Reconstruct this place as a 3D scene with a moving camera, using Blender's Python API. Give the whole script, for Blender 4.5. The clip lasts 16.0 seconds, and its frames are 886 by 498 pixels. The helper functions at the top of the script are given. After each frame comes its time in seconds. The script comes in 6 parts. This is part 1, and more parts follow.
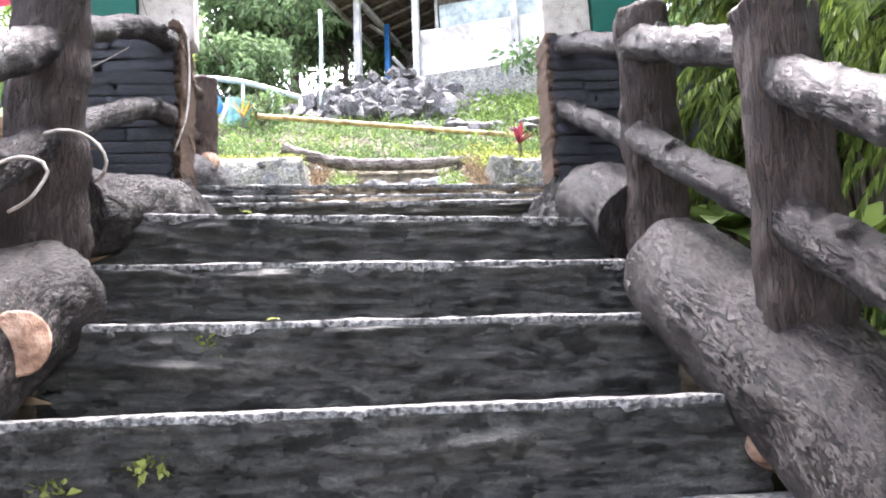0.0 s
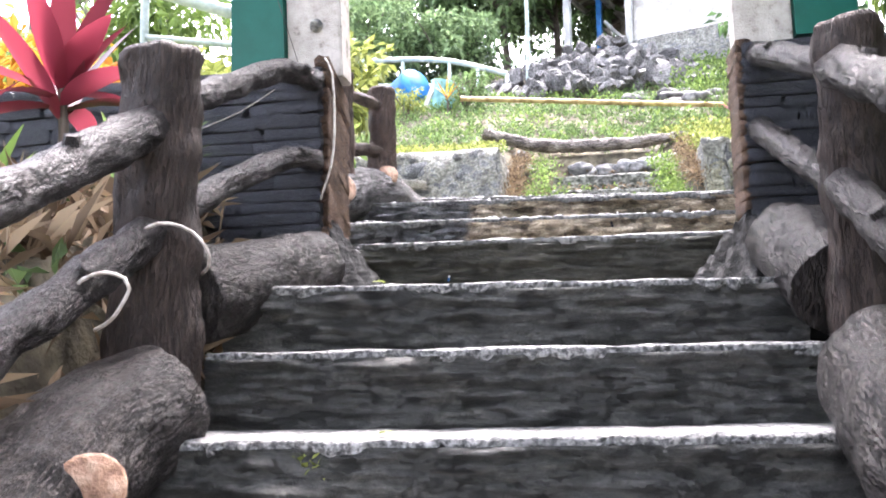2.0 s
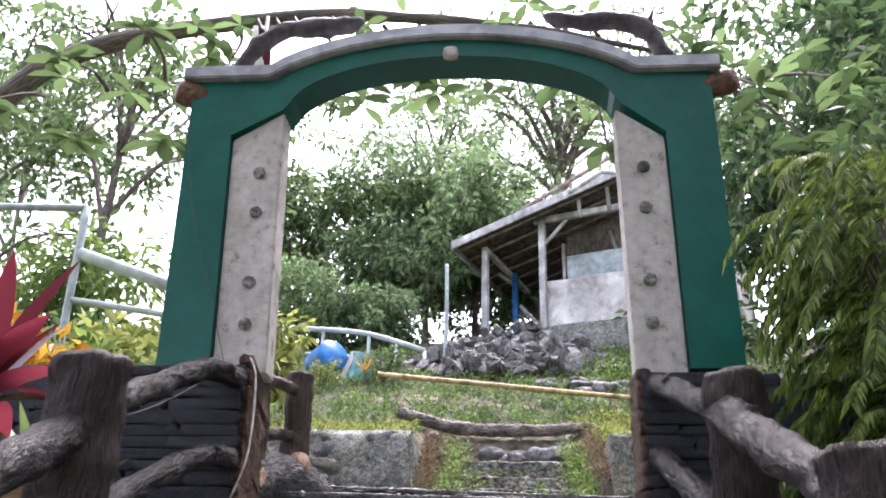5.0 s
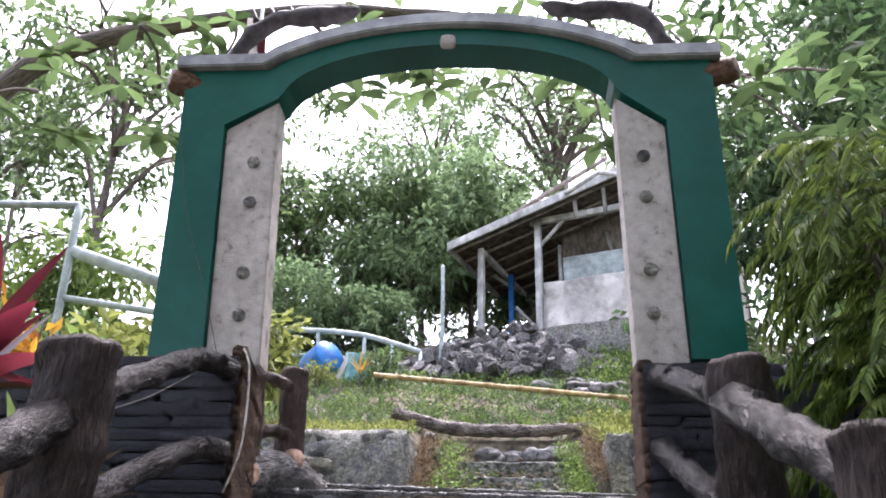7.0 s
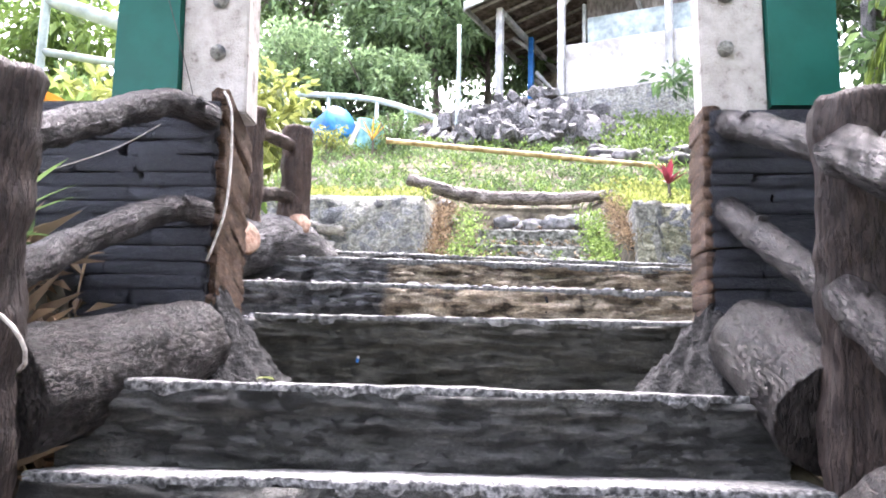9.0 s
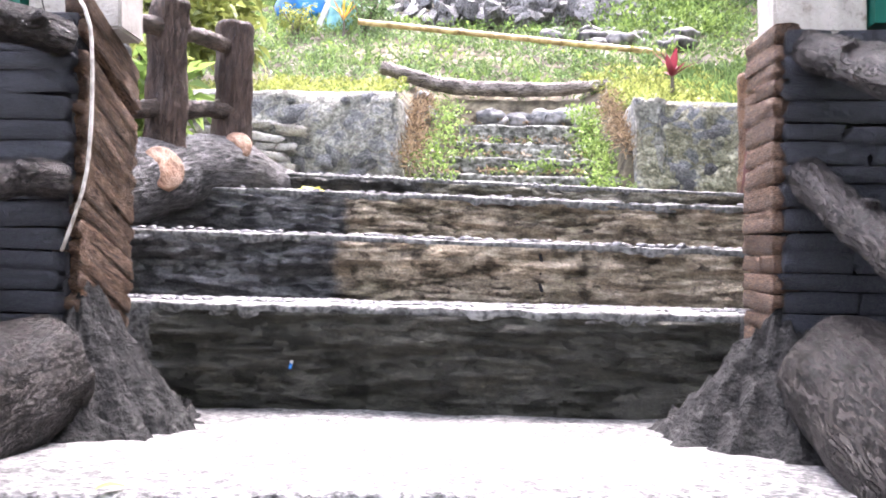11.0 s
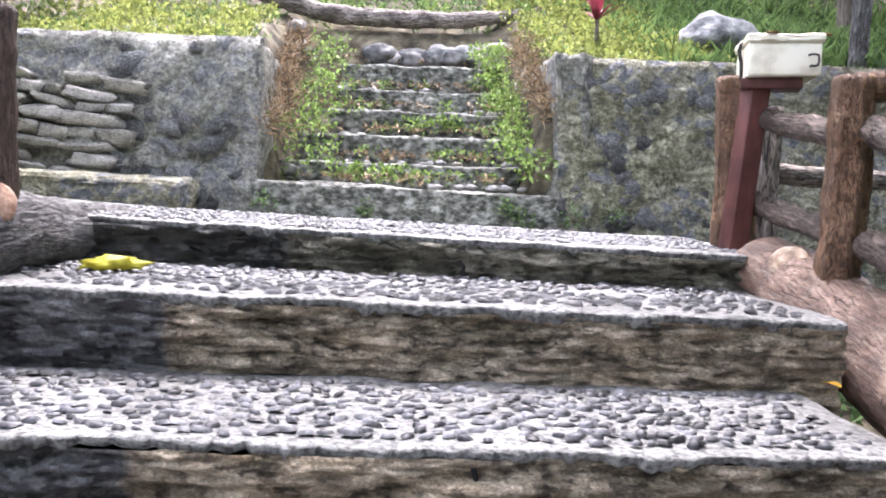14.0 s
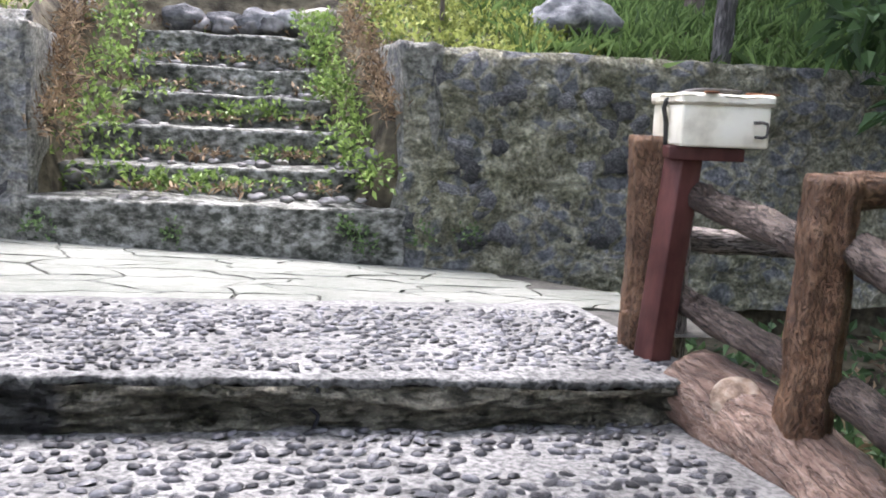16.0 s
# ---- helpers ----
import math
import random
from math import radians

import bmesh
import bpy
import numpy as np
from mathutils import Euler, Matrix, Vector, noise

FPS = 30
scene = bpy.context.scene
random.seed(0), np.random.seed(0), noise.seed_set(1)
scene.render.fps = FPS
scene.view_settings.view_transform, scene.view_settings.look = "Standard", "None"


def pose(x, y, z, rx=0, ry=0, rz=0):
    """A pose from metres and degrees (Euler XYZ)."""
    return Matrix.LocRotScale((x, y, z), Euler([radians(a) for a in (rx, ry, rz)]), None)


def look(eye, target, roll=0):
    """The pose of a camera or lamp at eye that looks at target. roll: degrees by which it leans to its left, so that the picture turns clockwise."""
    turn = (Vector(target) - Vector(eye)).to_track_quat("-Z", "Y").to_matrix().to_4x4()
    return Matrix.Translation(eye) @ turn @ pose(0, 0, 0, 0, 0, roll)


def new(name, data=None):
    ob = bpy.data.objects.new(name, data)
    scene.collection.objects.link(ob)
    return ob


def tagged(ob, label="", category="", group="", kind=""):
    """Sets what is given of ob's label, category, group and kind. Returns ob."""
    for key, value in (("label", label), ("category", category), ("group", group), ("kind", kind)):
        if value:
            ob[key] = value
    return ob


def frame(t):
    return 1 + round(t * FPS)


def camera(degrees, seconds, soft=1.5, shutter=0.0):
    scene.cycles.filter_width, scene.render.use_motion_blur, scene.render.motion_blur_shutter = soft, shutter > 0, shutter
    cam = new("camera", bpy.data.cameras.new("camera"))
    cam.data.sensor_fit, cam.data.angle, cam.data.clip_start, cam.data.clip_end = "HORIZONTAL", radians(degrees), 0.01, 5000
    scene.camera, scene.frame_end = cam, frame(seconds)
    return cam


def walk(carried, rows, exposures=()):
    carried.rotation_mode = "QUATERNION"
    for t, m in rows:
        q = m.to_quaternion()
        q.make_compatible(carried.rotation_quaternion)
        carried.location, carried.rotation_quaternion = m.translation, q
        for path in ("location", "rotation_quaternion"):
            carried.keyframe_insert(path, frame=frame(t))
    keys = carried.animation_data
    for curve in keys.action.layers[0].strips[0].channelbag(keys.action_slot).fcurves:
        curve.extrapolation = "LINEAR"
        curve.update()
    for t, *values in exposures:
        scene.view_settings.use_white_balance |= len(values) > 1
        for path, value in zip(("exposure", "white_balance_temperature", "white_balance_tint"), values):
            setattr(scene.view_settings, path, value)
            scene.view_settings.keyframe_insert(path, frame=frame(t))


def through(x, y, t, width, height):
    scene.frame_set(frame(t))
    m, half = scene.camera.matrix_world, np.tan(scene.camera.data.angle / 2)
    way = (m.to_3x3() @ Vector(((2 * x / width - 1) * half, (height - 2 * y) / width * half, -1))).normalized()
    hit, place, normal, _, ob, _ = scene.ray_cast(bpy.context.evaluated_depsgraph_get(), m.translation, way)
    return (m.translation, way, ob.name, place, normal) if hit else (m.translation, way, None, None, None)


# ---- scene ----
cam = camera(51.9, 16.0, soft=1.8)
PATH = [
    (0, (0.001, 0.092, 1.832), (0.152, 2.054, 2.189), -2.3),
    (0.5, (0.057, 0.232, 1.919), (0.155, 2.198, 2.274), -2.1),
    (1, (0.183, 0.384, 2.054), (0.143, 2.355, 2.39), -1.6),
    (1.5, (0.24, 0.409, 2.169), (-0.015, 2.368, 2.479), -1.1),
    (2, (0.237, 0.397, 2.209), (-0.106, 2.348, 2.488), -1.0),
    (2.5, (0.236, 0.353, 2.256), (-0.11, 2.299, 2.564), -1.0),
    (3, (0.243, 0.299, 2.273), (-0.04, 2.215, 2.772), -0.6),
    (3.5, (0.256, 0.28, 2.295), (0.047, 2.166, 2.927), -0.3),
    (4, (0.254, 0.249, 2.319), (0.078, 2.103, 3.048), 0.6),
    (4.5, (0.251, 0.232, 2.329), (0.097, 2.057, 3.133), 1.0),
    (4.7, (0.252, 0.227, 2.329), (0.106, 2.043, 3.155), 1.3),
    (7, (0.239, 0.307, 2.302), (0.105, 2.117, 3.141), 1.2),
    (7.5, (0.236, 0.386, 2.27), (0.1, 2.273, 2.916), 1.0),
    (8, (0.218, 0.573, 2.241), (0.062, 2.494, 2.775), 1.2),
    (8.5, (0.19, 0.783, 2.332), (0.017, 2.727, 2.772), 1.3),
    (9, (0.172, 0.883, 2.407), (0.007, 2.842, 2.771), 1.5),
    (9.2, (0.213, 1.008, 2.407), (0.041, 2.971, 2.748), 1.8),
    (11.3, (0.149, 1.752, 2.888), (0.052, 3.749, 2.949), 1.2),
    (11.5, (0.165, 1.839, 2.958), (0.093, 3.837, 3.004), 1.0),
    (12, (0.152, 2.016, 3.035), (0.131, 4.016, 3.046), 1.5),
    (12.5, (0.103, 2.283, 3.14), (0.148, 4.282, 3.109), 1.9),
    (13, (0.076, 2.438, 3.262), (0.174, 4.434, 3.187), 2.1),
    (13.5, (0.109, 2.691, 3.382), (0.223, 4.684, 3.259), 1.6),
    (14, (0.098, 2.855, 3.47), (0.232, 4.845, 3.314), 1.5),
    (14.5, (0.044, 3.078, 3.58), (0.208, 5.061, 3.377), 1.4),
    (15, (0.027, 3.269, 3.674), (0.311, 5.234, 3.431), 1.7),
    (15.5, (0.056, 3.533, 3.829), (0.468, 5.47, 3.549), 2.0),
    (16, (0.07, 3.735, 3.913), (0.61, 5.637, 3.608), 2.3),
]
EXPOSURES = [(0, 4.03, 6280, 20), (1, 4.02, 6280, 20), (2.5, 3.95, 6280, 20), (3.0, 3.85, 6280, 20), (3.6, 3.5, 6280, 20), (4.5, 2.85, 6250, 23), (7.0, 2.65, 6200, 23), (7.5, 3.2, 6250, 23), (8.2, 3.95, 6200, 23), (9.0, 4.07, 6200, 23), (11.5, 4.0, 6300, 25), (12.5, 3.75, 6300, 25), (13.5, 3.45, 6250, 24), (14.5, 3.33, 6100, 19), (16.0, 2.83, 6100, 19)]
walk(cam, [(t, look(eye, target, roll)) for t, eye, target, roll in PATH], EXPOSURES)

# ---- sky and sun: bright overcast ----
world = bpy.data.worlds.new("sky")
scene.world = world
world.use_nodes = True
wn, wl = world.node_tree.nodes, world.node_tree.links
sky = wn.new("ShaderNodeTexSky")
sky.sky_type, sky.sun_disc = "NISHITA", False
sky.sun_elevation, sky.sun_rotation = radians(68), radians(5)
sky.air_density, sky.dust_density = 1.0, 4.0
grey = wn.new("ShaderNodeHueSaturation")
grey.inputs["Saturation"].default_value = 0.45
wl.new(sky.outputs[0], grey.inputs["Color"])
wl.new(grey.outputs[0], wn["Background"].inputs["Color"])
wn["Background"].inputs["Strength"].default_value = 0.15
sun = new("sun", bpy.data.lights.new("sun", "SUN"))
sun.data.energy, sun.data.angle, sun.data.color = 0.9, radians(25), (1.0, 0.97, 0.92)
sun.matrix_world = look((0.8, 11.7, 22), (0, 4, 3))

# ---- materials ----
def mat(name, rough=0.7, metal=0.0):
    m = bpy.data.materials.new(name)
    m.use_nodes = True
    p = m.node_tree.nodes["Principled BSDF"]
    p.inputs["Roughness"].default_value, p.inputs["Metallic"].default_value = rough, metal
    p.inputs["Specular IOR Level"].default_value = 0.22
    return m, m.node_tree.nodes, m.node_tree.links, p


def ramp(nodes, links, src, stops):
    r = nodes.new("ShaderNodeValToRGB")
    while len(r.color_ramp.elements) < len(stops):
        r.color_ramp.elements.new(0.5)
    for e, (pos, c) in zip(r.color_ramp.elements, stops):
        e.position, e.color = pos, (*c, 1)
    links.new(src, r.inputs[0])
    return r.outputs[0]


def tex(nodes, links, coord, kind="Noise", scale=5.0, stretch=(1, 1, 1), detail=6, rough=0.6, feature="F1"):
    mp = nodes.new("ShaderNodeMapping")
    mp.inputs["Scale"].default_value = stretch
    links.new(coord, mp.inputs[0])
    n = nodes.new("ShaderNodeTex" + kind)
    n.inputs["Scale"].default_value = scale
    if kind == "Noise":
        n.inputs["Detail"].default_value, n.inputs["Roughness"].default_value = detail, rough
    if kind == "Voronoi":
        n.feature = feature
    links.new(mp.outputs[0], n.inputs["Vector"])
    return n.outputs[0]


def mix(nodes, links, fac, a, b, mode="MIX"):
    n = nodes.new("ShaderNodeMix")
    n.data_type, n.blend_type = "RGBA", mode
    for sock, v in ((n.inputs[0], fac), (n.inputs[6], a), (n.inputs[7], b)):
        if isinstance(v, (int, float)):
            sock.default_value = v
        elif isinstance(v, tuple):
            sock.default_value = (*v, 1)
        else:
            links.new(v, sock)
    return n.outputs[2]


def bump(nodes, links, p, height, dist, strength=1.0, prev=None):
    b = nodes.new("ShaderNodeBump")
    b.inputs["Distance"].default_value, b.inputs["Strength"].default_value = dist, strength
    links.new(height, b.inputs["Height"])
    if prev is not None:
        links.new(prev, b.inputs["Normal"])
    links.new(b.outputs[0], p.inputs["Normal"])
    return b.outputs[0]


def coords(nodes, which="Object"):
    return nodes.new("ShaderNodeTexCoord").outputs[which]


def jitter(nodes, links, col, amount=0.25, island=False):
    """Varies the value piece by piece."""
    h = nodes.new("ShaderNodeHueSaturation")
    r = nodes.new("ShaderNodeMapRange")
    r.inputs["To Min"].default_value, r.inputs["To Max"].default_value = 1 - amount, 1 + amount
    src = nodes.new("ShaderNodeNewGeometry").outputs["Random Per Island"] if island else nodes.new("ShaderNodeObjectInfo").outputs["Random"]
    links.new(src, r.inputs[0])
    links.new(r.outputs[0], h.inputs["Value"])
    links.new(col, h.inputs["Color"])
    return h.outputs[0]


def layered(name, stops, scale, stretch=(1, 1, 1), big=1.5, bigmix=((0.35, (0.55, 0.55, 0.55)), (0.7, (1.2, 1.2, 1.2))), dist=0.01, rough=0.7, which="Object", cracks=None, vary=0.0, island=False, fine=None):
    """Two scales of noise for colour, with relief; cracks: scale and stretch of dark joints."""
    m, n, l, p = mat(name, rough)
    c = coords(n, which)
    a = tex(n, l, c, scale=scale, stretch=stretch)
    col = ramp(n, l, a, stops)
    b = tex(n, l, c, scale=big)
    col = mix(n, l, 1.0, col, ramp(n, l, b, bigmix), "MULTIPLY")
    nb = bump(n, l, p, a, dist)
    if cracks:
        cs, cst, cd = cracks
        v = tex(n, l, c, "Voronoi", cs, cst, feature="DISTANCE_TO_EDGE")
        k = ramp(n, l, v, ((0.0, (0, 0, 0)), (0.09, (1, 1, 1))))
        col = mix(n, l, 0.45, col, k, "MULTIPLY")
        nb = bump(n, l, p, k, cd, prev=nb)
    if fine:
        f = tex(n, l, c, scale=fine)
        nb = bump(n, l, p, f, 0.007, prev=nb)
    if vary:
        col = jitter(n, l, col, vary, island)
    l.new(col, p.inputs["Base Color"])
    rr = n.new("ShaderNodeMapRange")
    rr.inputs["To Min"].default_value, rr.inputs["To Max"].default_value = max(rough - 0.2, 0.05), min(rough + 0.15, 1)
    l.new(b, rr.inputs[0])
    l.new(rr.outputs[0], p.inputs["Roughness"])
    return m


def paint_split(name, edge, left, right, dist, rough, flake=1.0):
    """Rough cast concrete with strata and flakes; dark paint up to a ragged edge along x."""
    m, n, l, p = mat(name, rough)
    c = coords(n)
    big = tex(n, l, c, scale=1.0, stretch=(3.0, 3.0, 6.5), detail=5)
    strata = tex(n, l, c, scale=1.0, stretch=(15.0, 15.0, 62.0), detail=9, rough=0.74)
    crust = tex(n, l, c, scale=1.0, stretch=(13.0, 13.0, 24.0), detail=10, rough=0.76)
    speck = tex(n, l, c, scale=115.0, detail=4, rough=0.7)
    tone = mix(n, l, 0.5, strata, crust)
    sep = n.new("ShaderNodeSeparateXYZ")
    l.new(c, sep.inputs[0])
    add = n.new("ShaderNodeMath")
    add.operation = "MULTIPLY_ADD"
    l.new(big, add.inputs[0])
    add.inputs[1].default_value = 0.12
    l.new(sep.outputs[0], add.inputs[2])
    mr = n.new("ShaderNodeMapRange")
    mr.inputs["From Min"].default_value, mr.inputs["From Max"].default_value = edge + 0.04, edge + 0.075
    l.new(add.outputs[0], mr.inputs[0])
    col = mix(n, l, mr.outputs[0], ramp(n, l, tone, left), ramp(n, l, tone, right))
    col = mix(n, l, 1.0, col, ramp(n, l, big, ((0.34, (0.74, 0.75, 0.71)), (0.5, (1.0, 1.0, 1.0)), (0.66, (1.28, 1.25, 1.18)))), "MULTIPLY")
    pits = ramp(n, l, crust, ((0.33, (0.3, 0.3, 0.3)), (0.47, (1, 1, 1))))
    col = mix(n, l, 0.9 * flake, col, pits, "MULTIPLY")
    cracks = ramp(n, l, strata, ((0.455, (1, 1, 1)), (0.475, (0.3, 0.3, 0.3)), (0.495, (1, 1, 1))))
    col = mix(n, l, 0.85, col, cracks, "MULTIPLY")
    col = mix(n, l, 1.0, col, ramp(n, l, speck, ((0.32, (0.62, 0.62, 0.62)), (0.5, (1, 1, 1)), (0.63, (1.3, 1.3, 1.28)), (0.7, (2.0, 2.0, 1.95)))), "MULTIPLY")
    l.new(col, p.inputs["Base Color"])
    nb = bump(n, l, p, pits, dist * 0.5 * flake)
    nb = bump(n, l, p, tone, dist, prev=nb)
    bump(n, l, p, speck, 0.006, prev=nb)
    return m


def foliage(name, dark, light, gloss=0.45, through=0.35):
    m, n, l, p = mat(name, gloss)
    geo = n.new("ShaderNodeNewGeometry")
    one = n.new("ShaderNodeMath")
    one.operation = "ADD"
    l.new(geo.outputs["Random Per Island"], one.inputs[0])
    l.new(n.new("ShaderNodeObjectInfo").outputs["Random"], one.inputs[1])
    wrap = n.new("ShaderNodeMath")
    wrap.operation = "FRACT"
    l.new(one.outputs[0], wrap.inputs[0])
    col = ramp(n, l, wrap.outputs[0], ((0.0, dark), (0.65, light), (1.0, tuple(min(1, v * 1.5) for v in light))))
    l.new(col, p.inputs["Base Color"])
    t = n.new("ShaderNodeBsdfTranslucent")
    l.new(col, t.inputs["Color"])
    ms = n.new("ShaderNodeMixShader")
    ms.inputs[0].default_value = through
    l.new(p.outputs[0], ms.inputs[1])
    l.new(t.outputs[0], ms.inputs[2])
    l.new(ms.outputs[0], n["Material Output"].inputs["Surface"])
    return m


def bark(name, stops, wide=30.0, long=4.0, depth=0.02, rough=0.5, grain=1.0):
    """Bark with long wavy fissures along the stem."""
    m, n, l, p = mat(name, rough)
    c = coords(n, "UV")
    a = tex(n, l, c, scale=1.0, stretch=(wide * 2.4, long * 4.0, 1), detail=8, rough=0.7)
    wob = tex(n, l, c, scale=1.0, stretch=(wide * 1.4, long * 1.9, 1), detail=4)
    cut = ramp(n, l, wob, ((0.345, (1, 1, 1)), (0.37, (0.2, 0.2, 0.2)), (0.395, (1, 1, 1)), (0.445, (1, 1, 1)), (0.487, (0.06, 0.06, 0.06)), (0.525, (1, 1, 1)), (0.59, (1, 1, 1)), (0.615, (0.2, 0.2, 0.2)), (0.64, (1, 1, 1))))
    col = mix(n, l, 0.92 * grain, ramp(n, l, a, stops), cut, "MULTIPLY")
    big = tex(n, l, c, scale=5.0)
    col = mix(n, l, 1.0, col, ramp(n, l, big, ((0.33, (0.5, 0.48, 0.48)), (0.68, (1.3, 1.3, 1.3)))), "MULTIPLY")
    l.new(col, p.inputs["Base Color"])
    nb = bump(n, l, p, cut, depth * 0.9 * grain)
    nb = bump(n, l, p, a, depth, prev=nb)
    bump(n, l, p, tex(n, l, c, scale=110), 0.003, prev=nb)
    return m


BARK_LOG = bark("painted_bark", ((0.36, (0.01232, 0.00968, 0.0088)), (0.5, (0.04224, 0.0352, 0.03256)), (0.64, (0.132, 0.117, 0.1109))), 24, 4.5, 0.034, 0.34)
BARK_BIG = bark("dark_log_bark", ((0.36, (0.0112, 0.0088, 0.008)), (0.5, (0.0352, 0.0288, 0.0256)), (0.64, (0.092, 0.08, 0.072))), 22, 4.2, 0.034, 0.36)
BARK_SILVER = bark("silver_grey_bark", ((0.36, (0.06, 0.057, 0.056)), (0.5, (0.17, 0.163, 0.16)), (0.66, (0.36, 0.35, 0.345))), 26, 2.4, 0.025, 0.42)
BARK_MID = bark("umber_bark", ((0.34, (0.035, 0.023, 0.018)), (0.5, (0.08, 0.053, 0.041)), (0.68, (0.15, 0.108, 0.085))), 26, 3.0, 0.012, 0.55, 0.55)
BARK_POST = bark("grey_brown_bark", ((0.34, (0.01728, 0.01176, 0.00928)), (0.5, (0.036, 0.02486, 0.01984)), (0.68, (0.0684, 0.04838, 0.0384))), 26, 3.0, 0.012, 0.6, 0.55)
BARK_BROWN = bark("brown_bark", ((0.33, (0.085, 0.043, 0.023)), (0.5, (0.185, 0.103, 0.058)), (0.7, (0.31, 0.2, 0.123))), 24, 7, 0.014, 0.45, 0.6)
BARK_PALE = bark("pale_orange_bark", ((0.34, (0.1, 0.06, 0.042)), (0.5, (0.2, 0.13, 0.095)), (0.66, (0.32, 0.235, 0.185))), 22, 3, 0.009, 0.36, 0.5)
BARK_TAN = bark("tan_bark", ((0.33, (0.06, 0.045, 0.036)), (0.5, (0.17, 0.13, 0.105)), (0.7, (0.33, 0.27, 0.23))), 40, 5, 0.018, 0.5)
CUT_PALE = layered("pale_cut_end_paint", ((0.36, (0.2, 0.135, 0.09)), (0.46, (0.36, 0.25, 0.17)), (0.6, (0.5, 0.4, 0.3))), 22.0, big=9.0, dist=0.012, rough=0.5)
CUT_WOOD = layered("cut_end_paint", ((0.36, (0.14, 0.075, 0.05)), (0.47, (0.3, 0.175, 0.115)), (0.6, (0.42, 0.28, 0.2))), 24.0, big=9.0, dist=0.012, rough=0.6)
DARK_STOPS = ((0.36, (0.032, 0.0325, 0.031)), (0.5, (0.06, 0.0595, 0.056)), (0.64, (0.115, 0.113, 0.106)))
BROWN_STOPS = ((0.38, (0.1, 0.08, 0.056)), (0.5, (0.37, 0.302, 0.222)), (0.62, (0.66, 0.57, 0.44)))
SLATY_STOPS = ((0.38, (0.06, 0.06, 0.064)), (0.5, (0.135, 0.136, 0.14)), (0.62, (0.235, 0.235, 0.238)))
MOSSY_STOPS = ((0.38, (0.04, 0.04, 0.028)), (0.5, (0.15, 0.14, 0.107)), (0.62, (0.34, 0.318, 0.25)))
RISER = paint_split("dark_bark_concrete", 5.0, DARK_STOPS, BROWN_STOPS, 0.026, 0.5, 0.3)
RISER_FIVE = paint_split("dark_stained_concrete", 5.0, ((0.36, (0.024, 0.024, 0.019)), (0.5, (0.05, 0.0485, 0.039)), (0.64, (0.1, 0.096, 0.078))), BROWN_STOPS, 0.024, 0.55, 0.3)
RISER_SIX = paint_split("part_painted_bark_concrete", -0.38, SLATY_STOPS, BROWN_STOPS, 0.04, 0.6, 0.85)
RISER_SEVEN = paint_split("part_painted_bark_concrete", -0.45, SLATY_STOPS, BROWN_STOPS, 0.04, 0.6, 0.85)
RISER_EIGHT = paint_split("mossy_bark_concrete", -0.2, DARK_STOPS, MOSSY_STOPS, 0.035, 0.6)
# Worn pale concrete, brightened further to stand for glare on the lower treads.
TREAD_RIM = layered("worn_pale_glare_concrete", ((0.38, (0.04, 0.04, 0.04)), (0.5, (0.16, 0.157, 0.152)), (0.62, (0.36, 0.35, 0.34))), 70.0, big=3.0, dist=0.008, rough=0.55)
TREAD = layered("pale_gravel_concrete", ((0.38, (0.055, 0.055, 0.053)), (0.5, (0.15, 0.148, 0.141)), (0.62, (0.235, 0.231, 0.22))), 60.0, big=3.0, dist=0.008, rough=0.6)
PEBBLE = layered("grey_pebbles", ((0.4, (0.03, 0.03, 0.032)), (0.6, (0.11, 0.11, 0.117))), 30.0, dist=0.003, rough=0.45, vary=0.7, island=True)
PEBBLE_ONE = layered("grey_pebble", ((0.4, (0.03, 0.03, 0.032)), (0.6, (0.11, 0.11, 0.117))), 30.0, dist=0.003, rough=0.45, vary=0.7)
FLAG = layered("pale_flagstone", ((0.36, (0.1224, 0.1251, 0.1112)), (0.6, (0.204, 0.2078, 0.1864))), 14.0, (1, 3, 1), 2.5, bigmix=((0.35, (0.816, 0.848, 0.8034)), (0.65, (1.12, 1.12, 1.1))), dist=0.008, rough=0.5, vary=0.1, fine=90)
SLATE = layered("black_painted_brick", ((0.36, (0.025, 0.027, 0.034)), (0.6, (0.082, 0.086, 0.104))), 16.0, (1, 1, 3), 6.0, dist=0.014, rough=0.4, vary=0.25, fine=60)
SLATE_JOINT = layered("black_wall_joint", ((0.4, (0.006, 0.006, 0.008)), (0.6, (0.018, 0.018, 0.022))), 20.0, dist=0.006, rough=0.6)
BROWN_BLOCK = layered("brown_painted_block", ((0.38, (0.045, 0.026, 0.018)), (0.5, (0.15, 0.09, 0.057)), (0.64, (0.34, 0.225, 0.155))), 10.0, (1, 1, 3), 4.0, dist=0.012, rough=0.6, vary=0.2, fine=70)
GREEN = layered("green_gloss_paint", ((0.4, (0.002, 0.07, 0.05)), (0.6, (0.003, 0.085, 0.062))), 6.0, big=1.2, bigmix=((0.35, (0.85, 0.85, 0.85)), (0.7, (1.1, 1.1, 1.1))), dist=0.002, rough=0.42)
CONCRETE = layered("raw_concrete", ((0.33, (0.22, 0.195, 0.165)), (0.41, (0.39, 0.363, 0.328)), (0.62, (0.48, 0.453, 0.415))), 22.0, big=5.0, bigmix=((0.35, (0.8, 0.79, 0.77)), (0.68, (1.1, 1.1, 1.1))), dist=0.006, rough=0.8, fine=120)
